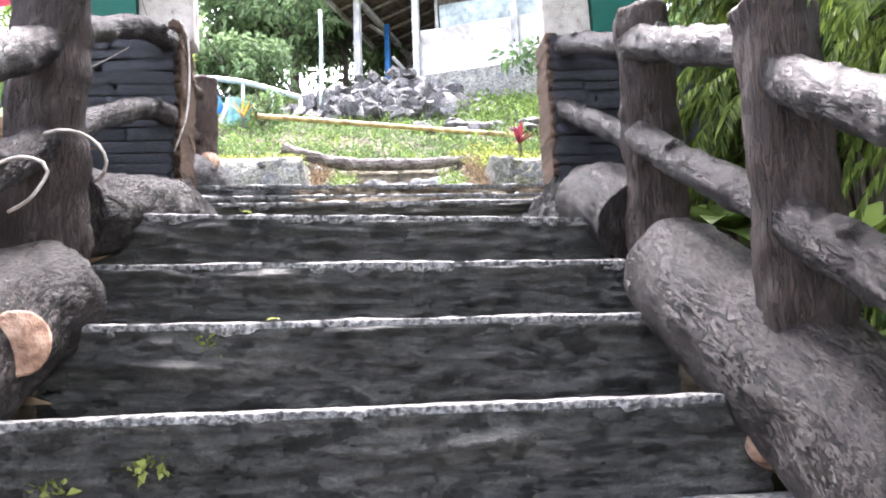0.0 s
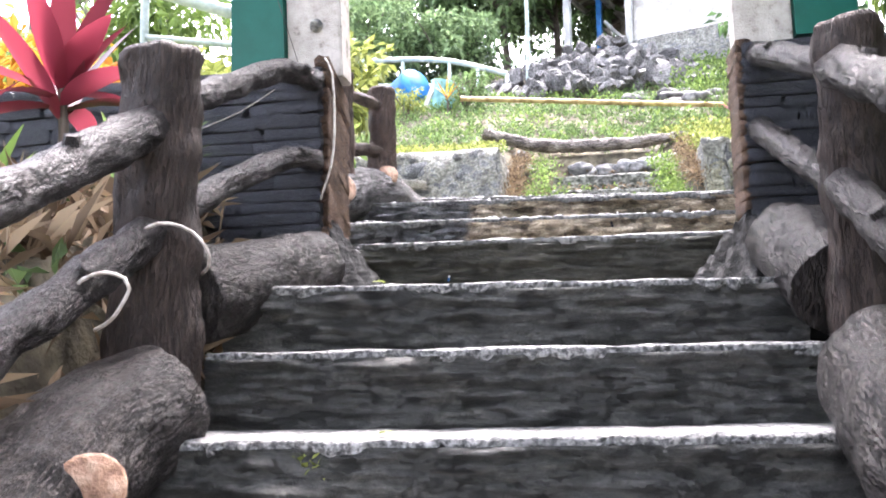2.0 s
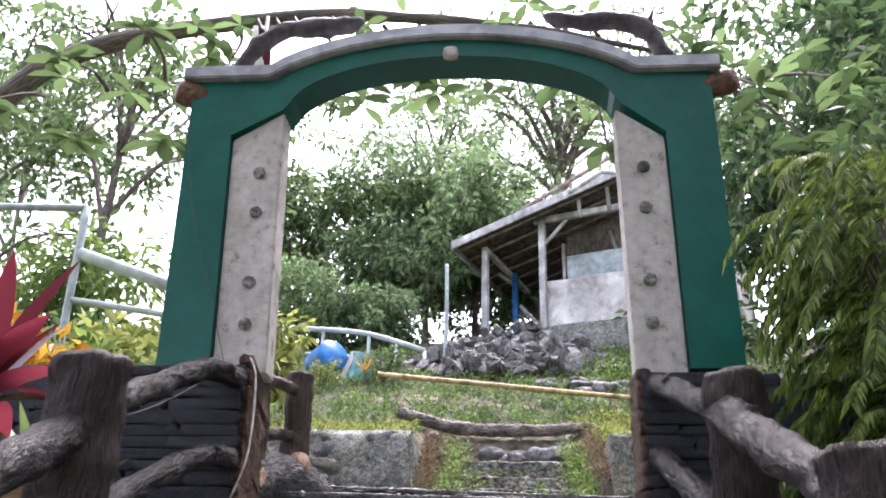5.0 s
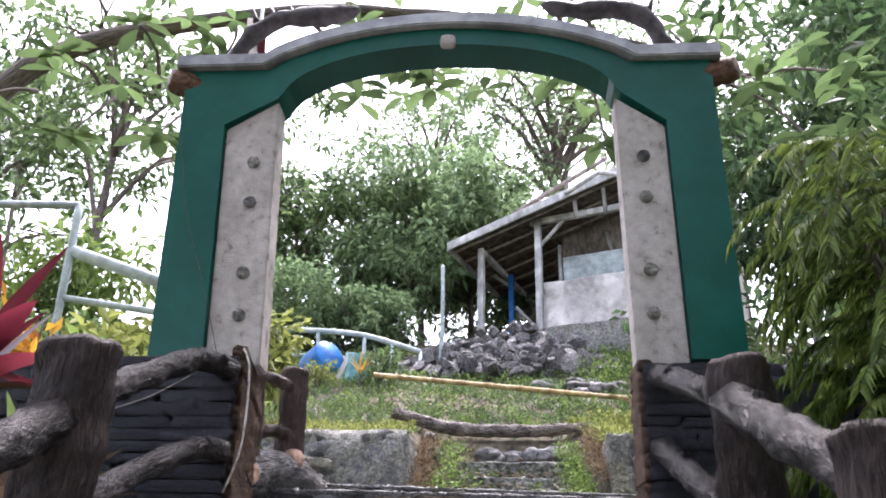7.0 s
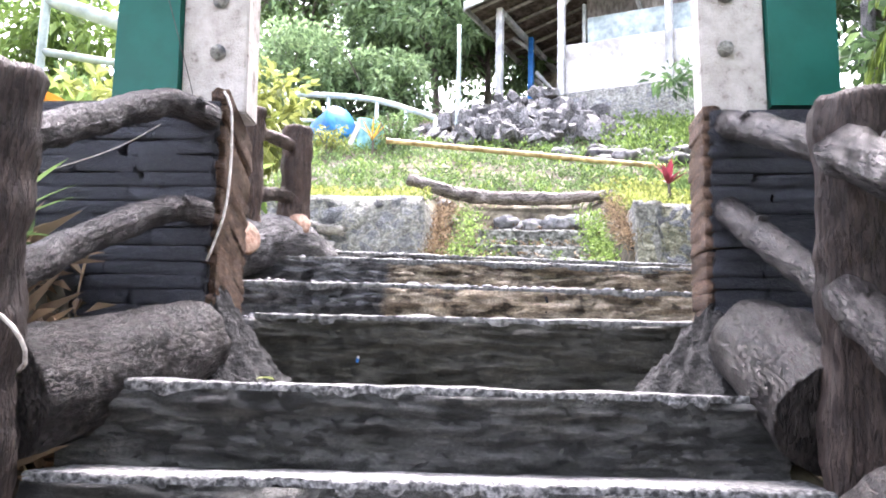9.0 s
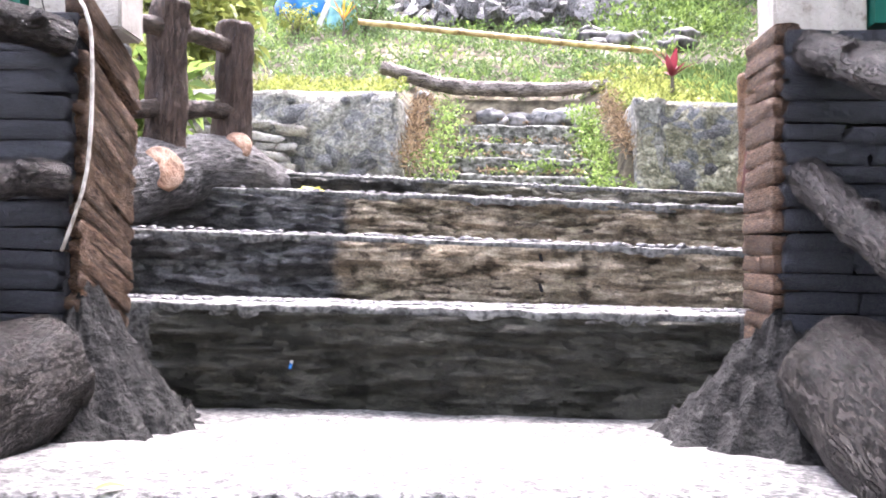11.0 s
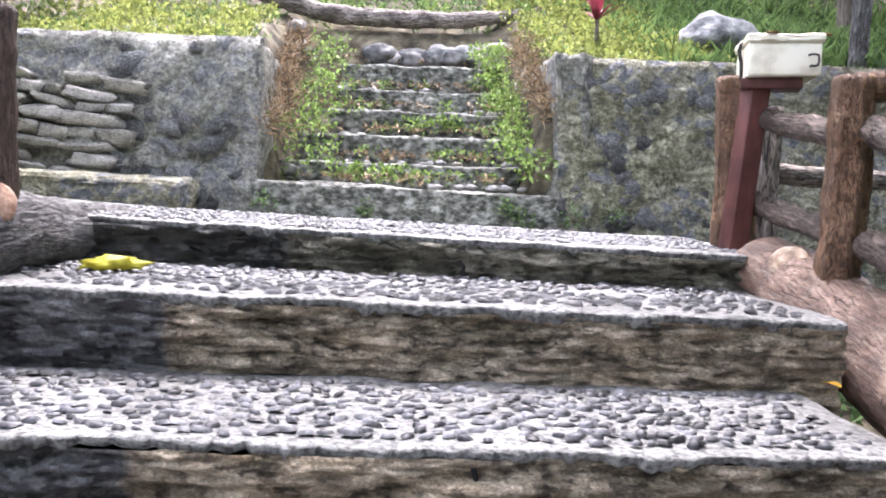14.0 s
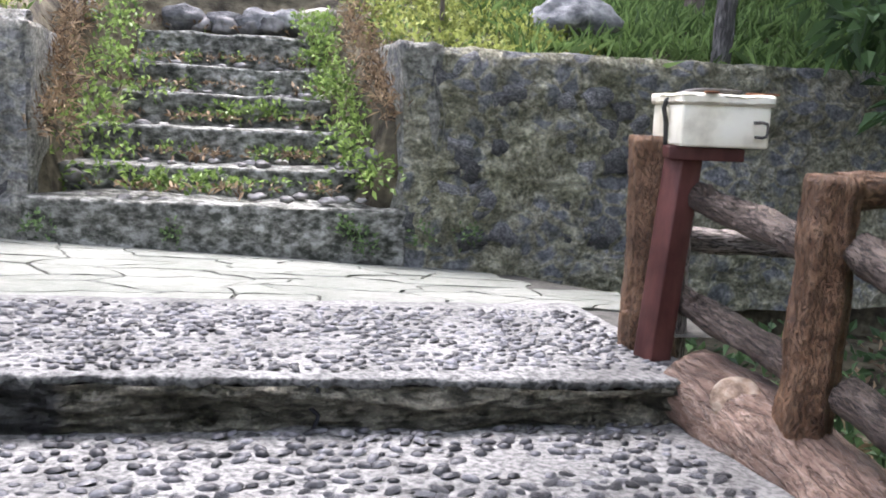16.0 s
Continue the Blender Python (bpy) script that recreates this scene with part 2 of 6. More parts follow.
CAP = layered("grey_cap_paint", ((0.38, (0.3, 0.31, 0.33)), (0.6, (0.46, 0.47, 0.49))), 10.0, big=3.0, dist=0.003, rough=0.6)
DARK_METAL = layered("dark_statue_paint", ((0.4, (0.03, 0.026, 0.026)), (0.6, (0.08, 0.07, 0.07))), 14.0, dist=0.006, rough=0.55)
def mortared(name, stops, stone_stops, moss):
    """Smeared mortar with blue-grey rubble showing through in patches."""
    m, n, l, p = mat(name, 0.72)
    c = coords(n)
    wob = n.new("ShaderNodeTexNoise")
    wob.inputs["Scale"].default_value = 7.0
    l.new(c, wob.inputs["Vector"])
    off = n.new("ShaderNodeVectorMath")
    off.operation = "MULTIPLY_ADD"
    l.new(wob.outputs["Color"], off.inputs[0])
    off.inputs[1].default_value = (0.09, 0.09, 0.09)
    l.new(c, off.inputs[2])
    c2 = off.outputs[0]
    a = tex(n, l, c2, scale=16.0, stretch=(1, 1, 1.4), detail=9, rough=0.68)
    big = tex(n, l, c, scale=1.7, detail=4)
    cell = tex(n, l, c2, "Voronoi", 6.5, (1, 1, 1.5), feature="DISTANCE_TO_EDGE")
    patch = tex(n, l, c, scale=3.4, detail=3)
    inner = ramp(n, l, cell, ((0.06, (0, 0, 0)), (0.13, (1, 1, 1))))
    show = mix(n, l, 1.0, inner, ramp(n, l, patch, ((0.47, (0, 0, 0)), (0.56, (1, 1, 1)))), "MULTIPLY")
    col = mix(n, l, show, ramp(n, l, a, stops), ramp(n, l, a, stone_stops))
    col = mix(n, l, 1.0, col, ramp(n, l, big, ((0.36, moss), (0.6, (1.15, 1.14, 1.1)))), "MULTIPLY")
    rim = ramp(n, l, cell, ((0.03, (0.62, 0.62, 0.6)), (0.09, (1, 1, 1))))
    col = mix(n, l, 0.5, col, rim, "MULTIPLY")
    spots = tex(n, l, c, scale=46.0, detail=5, rough=0.7)
    col = mix(n, l, 1.0, col, ramp(n, l, spots, ((0.34, (0.5, 0.52, 0.47)), (0.5, (1, 1, 1)), (0.64, (1.5, 1.47, 1.38)))), "MULTIPLY")
    l.new(col, p.inputs["Base Color"])
    nb = bump(n, l, p, rim, 0.02)
    nb = bump(n, l, p, a, 0.06, prev=nb)
    bump(n, l, p, spots, 0.02, prev=nb)
    return m


STONEWALL = mortared("mortared_rubble", ((0.36, (0.19, 0.184, 0.166)), (0.5, (0.34, 0.333, 0.308)), (0.64, (0.52, 0.51, 0.475))), ((0.36, (0.12, 0.124, 0.135)), (0.6, (0.27, 0.273, 0.285))), (0.75, 0.76, 0.73))
MOSSWALL = mortared("mossy_mortared_rubble", ((0.36, (0.132, 0.1272, 0.096)), (0.5, (0.282, 0.27, 0.2136)), (0.64, (0.528, 0.504, 0.432))), ((0.36, (0.09, 0.096, 0.1104)), (0.6, (0.216, 0.2232, 0.246))), (0.8, 0.82, 0.7))
STONE = layered("wall_stone", ((0.36, (0.09, 0.092, 0.096)), (0.5, (0.18, 0.181, 0.183)), (0.66, (0.34, 0.336, 0.325))), 9.0, (1, 1, 1.4), 3.0, dist=0.02, rough=0.75, vary=0.5, fine=60)
WHITE_STONE = layered("white_painted_stone", ((0.36, (0.26, 0.24, 0.21)), (0.6, (0.56, 0.535, 0.48))), 14.0, dist=0.02, rough=0.7, vary=0.12)
MOSS_STEP = layered("old_mossy_concrete", ((0.38, (0.04063, 0.04469, 0.03413)), (0.5, (0.1544, 0.1544, 0.1341)), (0.63, (0.3656, 0.3656, 0.3331))), 17.0, (1, 1, 1.5), 2.5, dist=0.03, rough=0.8, fine=70)
SOIL = layered("leafy_soil", ((0.36, (0.035, 0.028, 0.017)), (0.5, (0.1, 0.085, 0.055)), (0.66, (0.2, 0.175, 0.115))), 7.0, big=1.2, dist=0.03, rough=0.9, fine=60)
ROCK = layered("blue_grey_rubble", ((0.38, (0.06, 0.058, 0.057)), (0.62, (0.235, 0.226, 0.218))), 8.0, dist=0.02, rough=0.7, vary=0.45)
RED_WOOD = layered("red_brown_paint", ((0.38, (0.07, 0.024, 0.022)), (0.6, (0.135, 0.052, 0.044))), 8.0, (1, 1, 0.3), 5.0, dist=0.004, rough=0.5)
TIN = layered("cream_enamel", ((0.3, (0.5, 0.47, 0.38)), (0.5, (0.72, 0.69, 0.58))), 9.0, big=4.0, bigmix=((0.3, (0.85, 0.8, 0.7)), (0.6, (1.05, 1.05, 1.05))), dist=0.002, rough=0.5)
RUST = layered("rust_flakes", ((0.38, (0.11, 0.04, 0.018)), (0.6, (0.26, 0.12, 0.06))), 40.0, dist=0.003, rough=0.9)
IRON = layered("dark_iron", ((0.4, (0.03, 0.028, 0.026)), (0.6, (0.09, 0.08, 0.07))), 30.0, dist=0.001, rough=0.5)
ROPE = layered("pale_rattan", ((0.4, (0.34, 0.3, 0.26)), (0.6, (0.6, 0.55, 0.5))), 40.0, dist=0.002, rough=0.7)
BAMBOO = layered("dry_bamboo", ((0.38, (0.35, 0.24, 0.1)), (0.6, (0.6, 0.45, 0.22))), 12.0, dist=0.003, rough=0.5)
DEAD_WOOD = bark("weathered_log", ((0.33, (0.098, 0.084, 0.07)), (0.5, (0.266, 0.231, 0.203)), (0.7, (0.504, 0.462, 0.42))), 24, 2.5, 0.012, 0.7)
TRUNK = layered("tree_bark", ((0.36, (0.06, 0.05, 0.04)), (0.6, (0.2, 0.17, 0.14))), 8.0, (5, 1, 1), 2.0, dist=0.02, rough=0.85, which="UV")
HOUSE_WOOD = layered("weathered_white_timber", ((0.38, (0.4, 0.4, 0.38)), (0.6, (0.66, 0.65, 0.62))), 8.0, (1, 1, 0.3), 3.0, dist=0.003)
HOUSE_WALL = layered("stained_white_plaster", ((0.38, (0.45, 0.42, 0.38)), (0.55, (0.7, 0.67, 0.63))), 4.0, big=1.6, dist=0.006, rough=0.85)
ROOF = layered("old_roof_tile", ((0.38, (0.1, 0.075, 0.06)), (0.6, (0.24, 0.19, 0.16))), 9.0, dist=0.01, rough=0.85)
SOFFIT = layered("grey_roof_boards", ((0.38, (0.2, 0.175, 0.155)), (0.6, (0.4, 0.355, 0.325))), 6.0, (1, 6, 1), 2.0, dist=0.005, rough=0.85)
PIPE = layered("pale_painted_pipe", ((0.38, (0.36, 0.43, 0.42)), (0.6, (0.54, 0.61, 0.59))), 9.0, dist=0.001, rough=0.45)
BLUE = layered("blue_plastic", ((0.38, (0.02, 0.12, 0.36)), (0.6, (0.03, 0.19, 0.5))), 6.0, dist=0.002, rough=0.4)
TEAL = layered("faded_teal_plastic", ((0.38, (0.12, 0.3, 0.32)), (0.6, (0.25, 0.48, 0.48))), 6.0, dist=0.003, rough=0.5)
LEAF_DARK = foliage("dark_tree_leaf", (0.026, 0.05, 0.022), (0.085, 0.145, 0.058))
LEAF_MID = foliage("mid_tree_leaf", (0.045, 0.078, 0.03), (0.135, 0.205, 0.08))
LEAF_SLOPE = foliage("pale_slope_leaf", (0.075, 0.12, 0.055), (0.2, 0.285, 0.14), 0.4, 0.45)
LEAF_BRIGHT = foliage("bright_leaf", (0.0546, 0.0975, 0.0234), (0.1794, 0.2574, 0.0702))
LEAF_YELLOW = foliage("yellow_green_weed", (0.09, 0.1125, 0.02625), (0.255, 0.285, 0.0825))
LEAF_FERN = foliage("feathery_leaf", (0.03, 0.055, 0.013), (0.12, 0.17, 0.036))
LEAF_RED = foliage("crimson_leaf", (0.045, 0.012, 0.014), (0.17, 0.027, 0.042), 0.35)
LEAF_GOLD = foliage("bright_yellow_leaf", (0.3, 0.28, 0.03), (0.52, 0.48, 0.05))
LEAF_ORANGE = foliage("orange_leaf", (0.315, 0.12, 0.015), (0.525, 0.315, 0.045))
LEAF_DEAD = foliage("dry_leaf", (0.07, 0.045, 0.028), (0.26, 0.19, 0.12), 0.8, 0.1)
GRASS = foliage("grass_blade", (0.05, 0.09, 0.028), (0.16, 0.24, 0.08))

# ---- builders ----
ORIGIN = {}


def thing(name, at, label, category, group="", kind=""):
    ob = new(name)
    ob.location, ob.empty_display_size = at, 0.1
    ORIGIN[ob] = Vector(at)
    return tagged(ob, label, category, group, kind)


def part(name, bm, material, parent=None, label="", smooth=True):
    """Links a bmesh made in world metres as one mesh object under a thing."""
    me = bpy.data.meshes.new(name)
    off = ORIGIN.get(parent, Vector((0, 0, 0)))
    if parent is not None:
        bm.transform(Matrix.Translation(-off))
    bm.to_mesh(me)
    bm.free()
    if smooth:
        me.polygons.foreach_set("use_smooth", [True] * len(me.polygons))
    me.materials.append(material)
    ob = new(name, me)
    ob.parent = parent
    ORIGIN[ob] = off
    return tagged(ob, label)


def piece(name, me, parent, m):
    """One more object on a shared mesh, posed in world metres."""
    ob = new(name, me)
    ob.parent = parent
    ob.matrix_basis = Matrix.Translation(-ORIGIN.get(parent, Vector((0, 0, 0)))) @ m
    return ob


def fbm(p, scale, octaves=4):
    return noise.fractal(Vector(p) * scale, 0.9, 2.0, octaves)


def box(size, at=(0, 0, 0), bevel=0.01, turn=(0, 0, 0), cuts=0, rough=0.0, seed=0.0, nscale=6.0, bm=None, segs=2):
    b = bmesh.new()
    bmesh.ops.create_cube(b, size=1)
    bmesh.ops.scale(b, vec=size, verts=b.verts)
    if cuts:
        bmesh.ops.subdivide_edges(b, edges=b.edges, cuts=cuts, use_grid_fill=True)
    if bevel:
        edges = [e for e in b.edges if len(e.link_faces) == 2 and e.calc_face_angle(0) > 0.5]
        bmesh.ops.bevel(b, geom=edges, offset=bevel, segments=segs, affect="EDGES", profile=0.6)
    if rough:
        b.normal_update()
        for v in b.verts:
            v.co += v.normal * rough * fbm(v.co + Vector((seed, seed * 1.7, 0)), nscale)
    bmesh.ops.transform(b, matrix=pose(*at, *turn), verts=b.verts)
    return join(bm, b)


def join(bm, b):
    if bm is None:
        return b
    me = bpy.data.meshes.new("joined")
    b.to_mesh(me)
    b.free()
    bm.from_mesh(me)
    bpy.data.meshes.remove(me)
    return bm


def tube(pts, radii, seg=20, step=0.03, rough=0.0, seed=0.0, nscale=9.0, ridges=0, cap=True, bm=None):
    """A bent, tapering, uneven round bar with metres as its UVs."""
    pts = [Vector(p) for p in pts]
    if isinstance(radii, (int, float)):
        radii = [radii] * len(pts)
    rows, rad = [], []
    n = len(pts)
    for i in range(n - 1):
        p0, p1, p2, p3 = pts[max(i - 1, 0)], pts[i], pts[i + 1], pts[min(i + 2, n - 1)]
        k = max(1, int((p2 - p1).length / step))
        for j in range(k):
            u = j / k
            rows.append(0.5 * ((2 * p1) + (p2 - p0) * u + (2 * p0 - 5 * p1 + 4 * p2 - p3) * u * u + (3 * p1 - p0 - 3 * p2 + p3) * u ** 3))
            rad.append(radii[i] + (radii[i + 1] - radii[i]) * u)
    rows.append(pts[-1])
    rad.append(radii[-1])
    b = bmesh.new() if bm is None else bm
    uv = b.loops.layers.uv.verify()
    way = (rows[1] - rows[0]).normalized()
    side = way.orthogonal().normalized()
    if abs(way.z) < 0.9:
        side = way.cross(Vector((0, 0, 1))).cross(way).normalized() * -1
    rings, length, lens = [], 0.0, []
    for i, c in enumerate(rows):
        t = (rows[min(i + 1, len(rows) - 1)] - rows[max(i - 1, 0)]).normalized()
        side = (side - t * side.dot(t)).normalized()
        up = t.cross(side)
        if i:
            length += (c - rows[i - 1]).length
        lens.append(length)
        ring = []
        for k in range(seg):
            a = 2 * math.pi * k / seg
            d = side * math.cos(a) + up * math.sin(a)
            r = rad[i]
            if rough:
                r += rough * fbm(c + d * rad[i] + Vector((seed, seed, seed)), nscale) + rough * 0.5 * fbm((seed + 3, a * 2, length * 2.5), 2.2)
            if ridges:
                r += rough * 0.5 * math.sin(ridges * a + 3 * fbm((length * 2, seed, a), 1.0))
            ring.append(b.verts.new(c + d * r))
        rings.append(ring)
    for i in range(len(rings) - 1):
        for k in range(seg):
            f = b.faces.new((rings[i][k], rings[i][(k + 1) % seg], rings[i + 1][(k + 1) % seg], rings[i + 1][k]))
            us = (k, k + 1, k + 1, k)
            vs = (lens[i], lens[i], lens[i + 1], lens[i + 1])
            for lp, uu, vv in zip(f.loops, us, vs):
                lp[uv].uv = (uu / seg * 2 * math.pi * max(rad[0], 0.02) + seed, vv + seed)
    if cap:
        for ring, flip in ((rings[0], True), (rings[-1], False)):
            c = b.verts.new(sum((v.co for v in ring), Vector()) / seg)
            for k in range(seg):
                tri = (ring[(k + 1) % seg], ring[k], c) if flip else (ring[k], ring[(k + 1) % seg], c)
                f = b.faces.new(tri)
                for lp in f.loops:
                    lp[uv].uv = (lp.vert.co.x + seed, lp.vert.co.z)
    return b


def slab(outline, z0, z1, bevel=0.0):
    """A prism over an outline in plan."""
    b = bmesh.new()
    lo = [b.verts.new((x, y, z0)) for x, y in outline]
    hi = [b.verts.new((x, y, z1)) for x, y in outline]
    b.faces.new(hi)
    b.faces.new(lo[::-1])
    k = len(outline)
    for i in range(k):
        b.faces.new((lo[i], lo[(i + 1) % k], hi[(i + 1) % k], hi[i]))
    if bevel:
        bmesh.ops.bevel(b, geom=[e for e in b.edges if e.verts[0].co.z > z1 - 1e-4 and e.verts[1].co.z > z1 - 1e-4], offset=bevel, segments=1, affect="EDGES")
    return b


def leaf_part(name, P, D, L, W, material, parent, label="", fold=0.25, droop=0.15, rng=None):
    """Many folded leaves in one mesh."""
    n = len(P)
    D = D / np.linalg.norm(D, axis=1, keepdims=True)
    R = rng.normal(size=(n, 3)) * 0.6 + np.array((0, 0, 1.0))
    S = np.cross(D, R)
    S /= np.linalg.norm(S, axis=1, keepdims=True) + 1e-9
    N = np.cross(S, D)
    L, W = np.broadcast_to(L, n)[:, None], np.broadcast_to(W, n)[:, None]
    mid = P + D * L * 0.45
    tip = P + D * L - np.array((0, 0, 1.0)) * L * droop
    left = mid + S * W * 0.5 + N * W * fold
    right = mid - S * W * 0.5 + N * W * fold
    V = np.stack((P, left, tip, right), 1).reshape(-1, 3) - np.array(ORIGIN.get(parent, Vector((0, 0, 0))))
    base = np.arange(n)[:, None] * 4
    F = np.concatenate((base + np.array((0, 1, 2)), base + np.array((0, 2, 3)))).tolist()
    me = bpy.data.meshes.new(name)
    me.from_pydata(V.tolist(), [], F)
    me.materials.append(material)
    ob = new(name, me)
    ob.parent = parent
    ORIGIN[ob] = ORIGIN.get(parent, Vector((0, 0, 0)))
    return tagged(ob, label)


def cloud(rng, clumps, per, spread, out=1.0, hang=0.2):
    """Leaf bases and directions round clump centres."""
    C = np.repeat(np.array(clumps, float), per, axis=0)
    O = rng.normal(size=C.shape)
    O /= np.linalg.norm(O, axis=1, keepdims=True)
    rad = rng.random((len(C), 1)) ** 0.5
    P = C + O * rad * np.array(spread)
    D = O * out + rng.normal(size=C.shape) * 0.6 + np.array((0, 0, -hang))
    return P, D


def tree(at, height, radius, seed, material, leaf=0.14, clumps=90, per=70, bare=0.4, label="leafy tree on the hillside", limbs=9, thick=0.12, flat=0.7, group="hillside trees"):
    rng = np.random.default_rng(seed)
    at = Vector(at)
    t = thing("tree", at, label, "tree", group)
    bend = rng.normal(size=2) * 0.06 * height
    top = at + Vector((bend[0], bend[1], height * 0.85))
    mid = at + Vector((bend[0] * 0.2, bend[1] * 0.6, height * bare))
    b = tube([at - Vector((0, 0, 0.3)), mid, top], [thick, thick * 0.75, thick * 0.2], 10, 0.3, thick * 0.2, seed)
    tips = [top]
    for i in range(limbs):
        f = rng.uniform(0.0, 0.8)
        s = mid.lerp(top, f)
        a = 2 * math.pi * (i / limbs) + rng.uniform(-0.4, 0.4)
        r = radius * rng.uniform(0.55, 1.0) * (1 - 0.4 * f)
        e = s + Vector((math.cos(a) * r, math.sin(a) * r, height * rng.uniform(0.1, 0.4)))
        m = s.lerp(e, 0.5) + Vector((0, 0, 0.08 * height))
        tube([s, m, e], [thick * 0.5, thick * 0.3, thick * 0.1], 7, 0.3, thick * 0.08, seed + i, bm=b)
        tips += [m, e]
        for j in range(3):
            q = m.lerp(e, rng.uniform(0, 0.8))
            g = q + Vector(rng.normal(size=3)) * radius * 0.3
            tube([q, q.lerp(g, 0.5) + Vector((0, 0, 0.1)), g], [thick * 0.2, thick * 0.12, thick * 0.05], 5, 0.4, bm=b)
            tips.append(g)
    part("trunk", b, TRUNK, t)
    cl = []
    for i in range(clumps):
        p = tips[int(rng.integers(len(tips)))]
        cl.append(np.array(p) + rng.normal(size=3) * radius * np.array((0.24, 0.24, 0.2 * flat)))
    P, D = cloud(rng, cl, per, (radius * 0.16, radius * 0.16, radius * 0.11))
    leaf_part("crown", P, D, leaf * rng.uniform(0.6, 1.3, len(P)), leaf * 0.45, material, t, rng=rng)
    return t


def shrub(name, at, size, seed, material, leaf, clumps, per, label, category="shrub", group="", stems=6, wide=0.42):
    rng = np.random.default_rng(seed)
    at = Vector(at)
    t = thing(name, at, label, category, group)
    b = bmesh.new()
    cl = []
    for i in range(stems):
        e = at + Vector((rng.uniform(-1, 1) * size[0] * 0.7, rng.uniform(-1, 1) * size[1] * 0.7, size[2] * rng.uniform(0.6, 1.0)))
        tube([at - Vector((0, 0, 0.1)), at.lerp(e, 0.5) + Vector((0, 0, 0.1 * size[2])), e], [0.02, 0.014, 0.005], 6, 0.15, bm=b)
    part("stem", b, TRUNK, t)
    for i in range(clumps):
        o = rng.normal(size=3)
        o /= np.linalg.norm(o)
        o *= rng.random() ** 0.33
        cl.append(np.array(at) + np.array((o[0] * size[0], o[1] * size[1], size[2] * (0.55 + 0.5 * o[2]))))
    s = max(size) * 0.16
    P, D = cloud(rng, cl, per, (s, s, s * 0.8))
    leaf_part("foliage", P, D, leaf * rng.uniform(0.6, 1.3, len(P)), leaf * wide, material, t, rng=rng)
    return t


def tuft(P, seed, height, width, material, parent, per=6, name="blade", lean=0.5):
    """Thin upright blades in one mesh."""
    rng = np.random.default_rng(seed)
    P = np.repeat(np.array(P, float), per, axis=0)
    P = P + rng.normal(size=P.shape) * np.array((0.03, 0.03, 0))
    D = rng.normal(size=P.shape) * lean
    D[:, 2] = 1
    return leaf_part(name, P, D, height * rng.uniform(0.5, 1.3, len(P)), width, material, parent, rng=rng, fold=0.1, droop=0.25)


# ---- ground ----
MID = [(-300, 0.1), (-1, 0.25), (0, 0.3), (2, 1.45), (3, 2.1), (4, 2.45), (5.6, 2.8), (8.45, 2.8), (8.7, 3.2), (10.3, 4.05), (10.5, 4.6), (11.5, 5.2), (14, 6.6), (17, 8.0), (25, 10.5), (40, 15), (300, 40)]
SIDE = [(-300, 0.1), (-1, 1.1), (1, 1.95), (2, 2.3), (2.9, 2.68), (3.4, 2.8), (4, 2.9), (6, 3.0), (8.45, 3.0), (8.6, 4.2), (10.5, 4.75), (11.5, 5.3), (14, 6.6), (17, 8.0), (25, 10.5), (40, 15), (300, 40)]
RIGHT = [(-300, 0.1), (-1, 0.6), (1, 1.3), (3, 2.0), (5, 2.4), (8.45, 2.6), (8.6, 4.15), (10.5, 4.75), (11.5, 5.3), (14, 6.6), (17, 8.0), (25, 10.5), (40, 15), (300, 40)]


def level(table, y):
    return float(np.interp(y, [a for a, _ in table], [b for _, b in table]))


def land(x, y):
    """Height of the hillside."""
    if y < 8.5:
        a, b = -0.95 - 0.3 * (y > 4), 0.95 + 0.5 * (y > 4)
    else:
        a, b = -0.5, 0.95
    wl = min(max((a - x) / 0.25, 0), 1)
    wr = min(max((x - b) / 0.25, 0), 1)
    h = level(MID, y) * (1 - wl - wr) + level(SIDE, y) * wl + level(RIGHT, y) * wr
    far = min(max((abs(x) - 1.5) / 2, 0), 1) * (1 if abs(x) < 60 else 0.5)
    return h + 0.1 * far * fbm((x, y, 0), 0.9, 3)


def build_ground():
    xs = np.concatenate((np.linspace(-300, -16, 18), np.arange(-15, -3, 0.6), np.arange(-3, 3.2, 0.1), np.arange(3.6, 15, 0.6), np.linspace(16, 300, 18)))
    ys = np.concatenate((np.linspace(-300, -8, 16), np.arange(-7, 1, 0.5), np.arange(1, 8.3, 0.15), np.arange(8.35, 8.75, 0.05), np.arange(8.8, 12, 0.12), np.arange(12.2, 20, 0.5), np.linspace(21, 300, 25)))
    b = bmesh.new()
    grid = [[b.verts.new((x, y, land(x, y))) for x in xs] for y in ys]
    for r0, r1 in zip(grid, grid[1:]):
        for k in range(len(xs) - 1):
            b.faces.new((r0[k], r0[k + 1], r1[k + 1], r1[k]))
    tagged(part("ground", b, SOIL), "brown leaf-strewn soil of the hillside", "ground", kind="structure")


build_ground()

# ---- stairs: front, top, left end, right end, back, slant of the front, riser paint ----
STEPS = [
    (1.95, 1.855, -0.82, 0.82, 2.46, 0.06, RISER),
    (2.40, 2.08, -0.80, 0.80, 2.84, 0.1, RISER),
    (2.74, 2.285, -0.80, 0.82, 3.08, 0.1, RISER),
    (2.98, 2.478, -0.84, 0.80, 3.96, 0.14, RISER),
    (3.87, 2.738, -0.70, 0.74, 4.66, 0.04, RISER_FIVE),
    (4.605, 2.948, -1.25, 1.20, 5.28, -0.024, RISER_SIX, -0.017),
    (5.19, 3.152, -1.25, 1.32, 5.92, -0.03, RISER_SEVEN, -0.024),
]
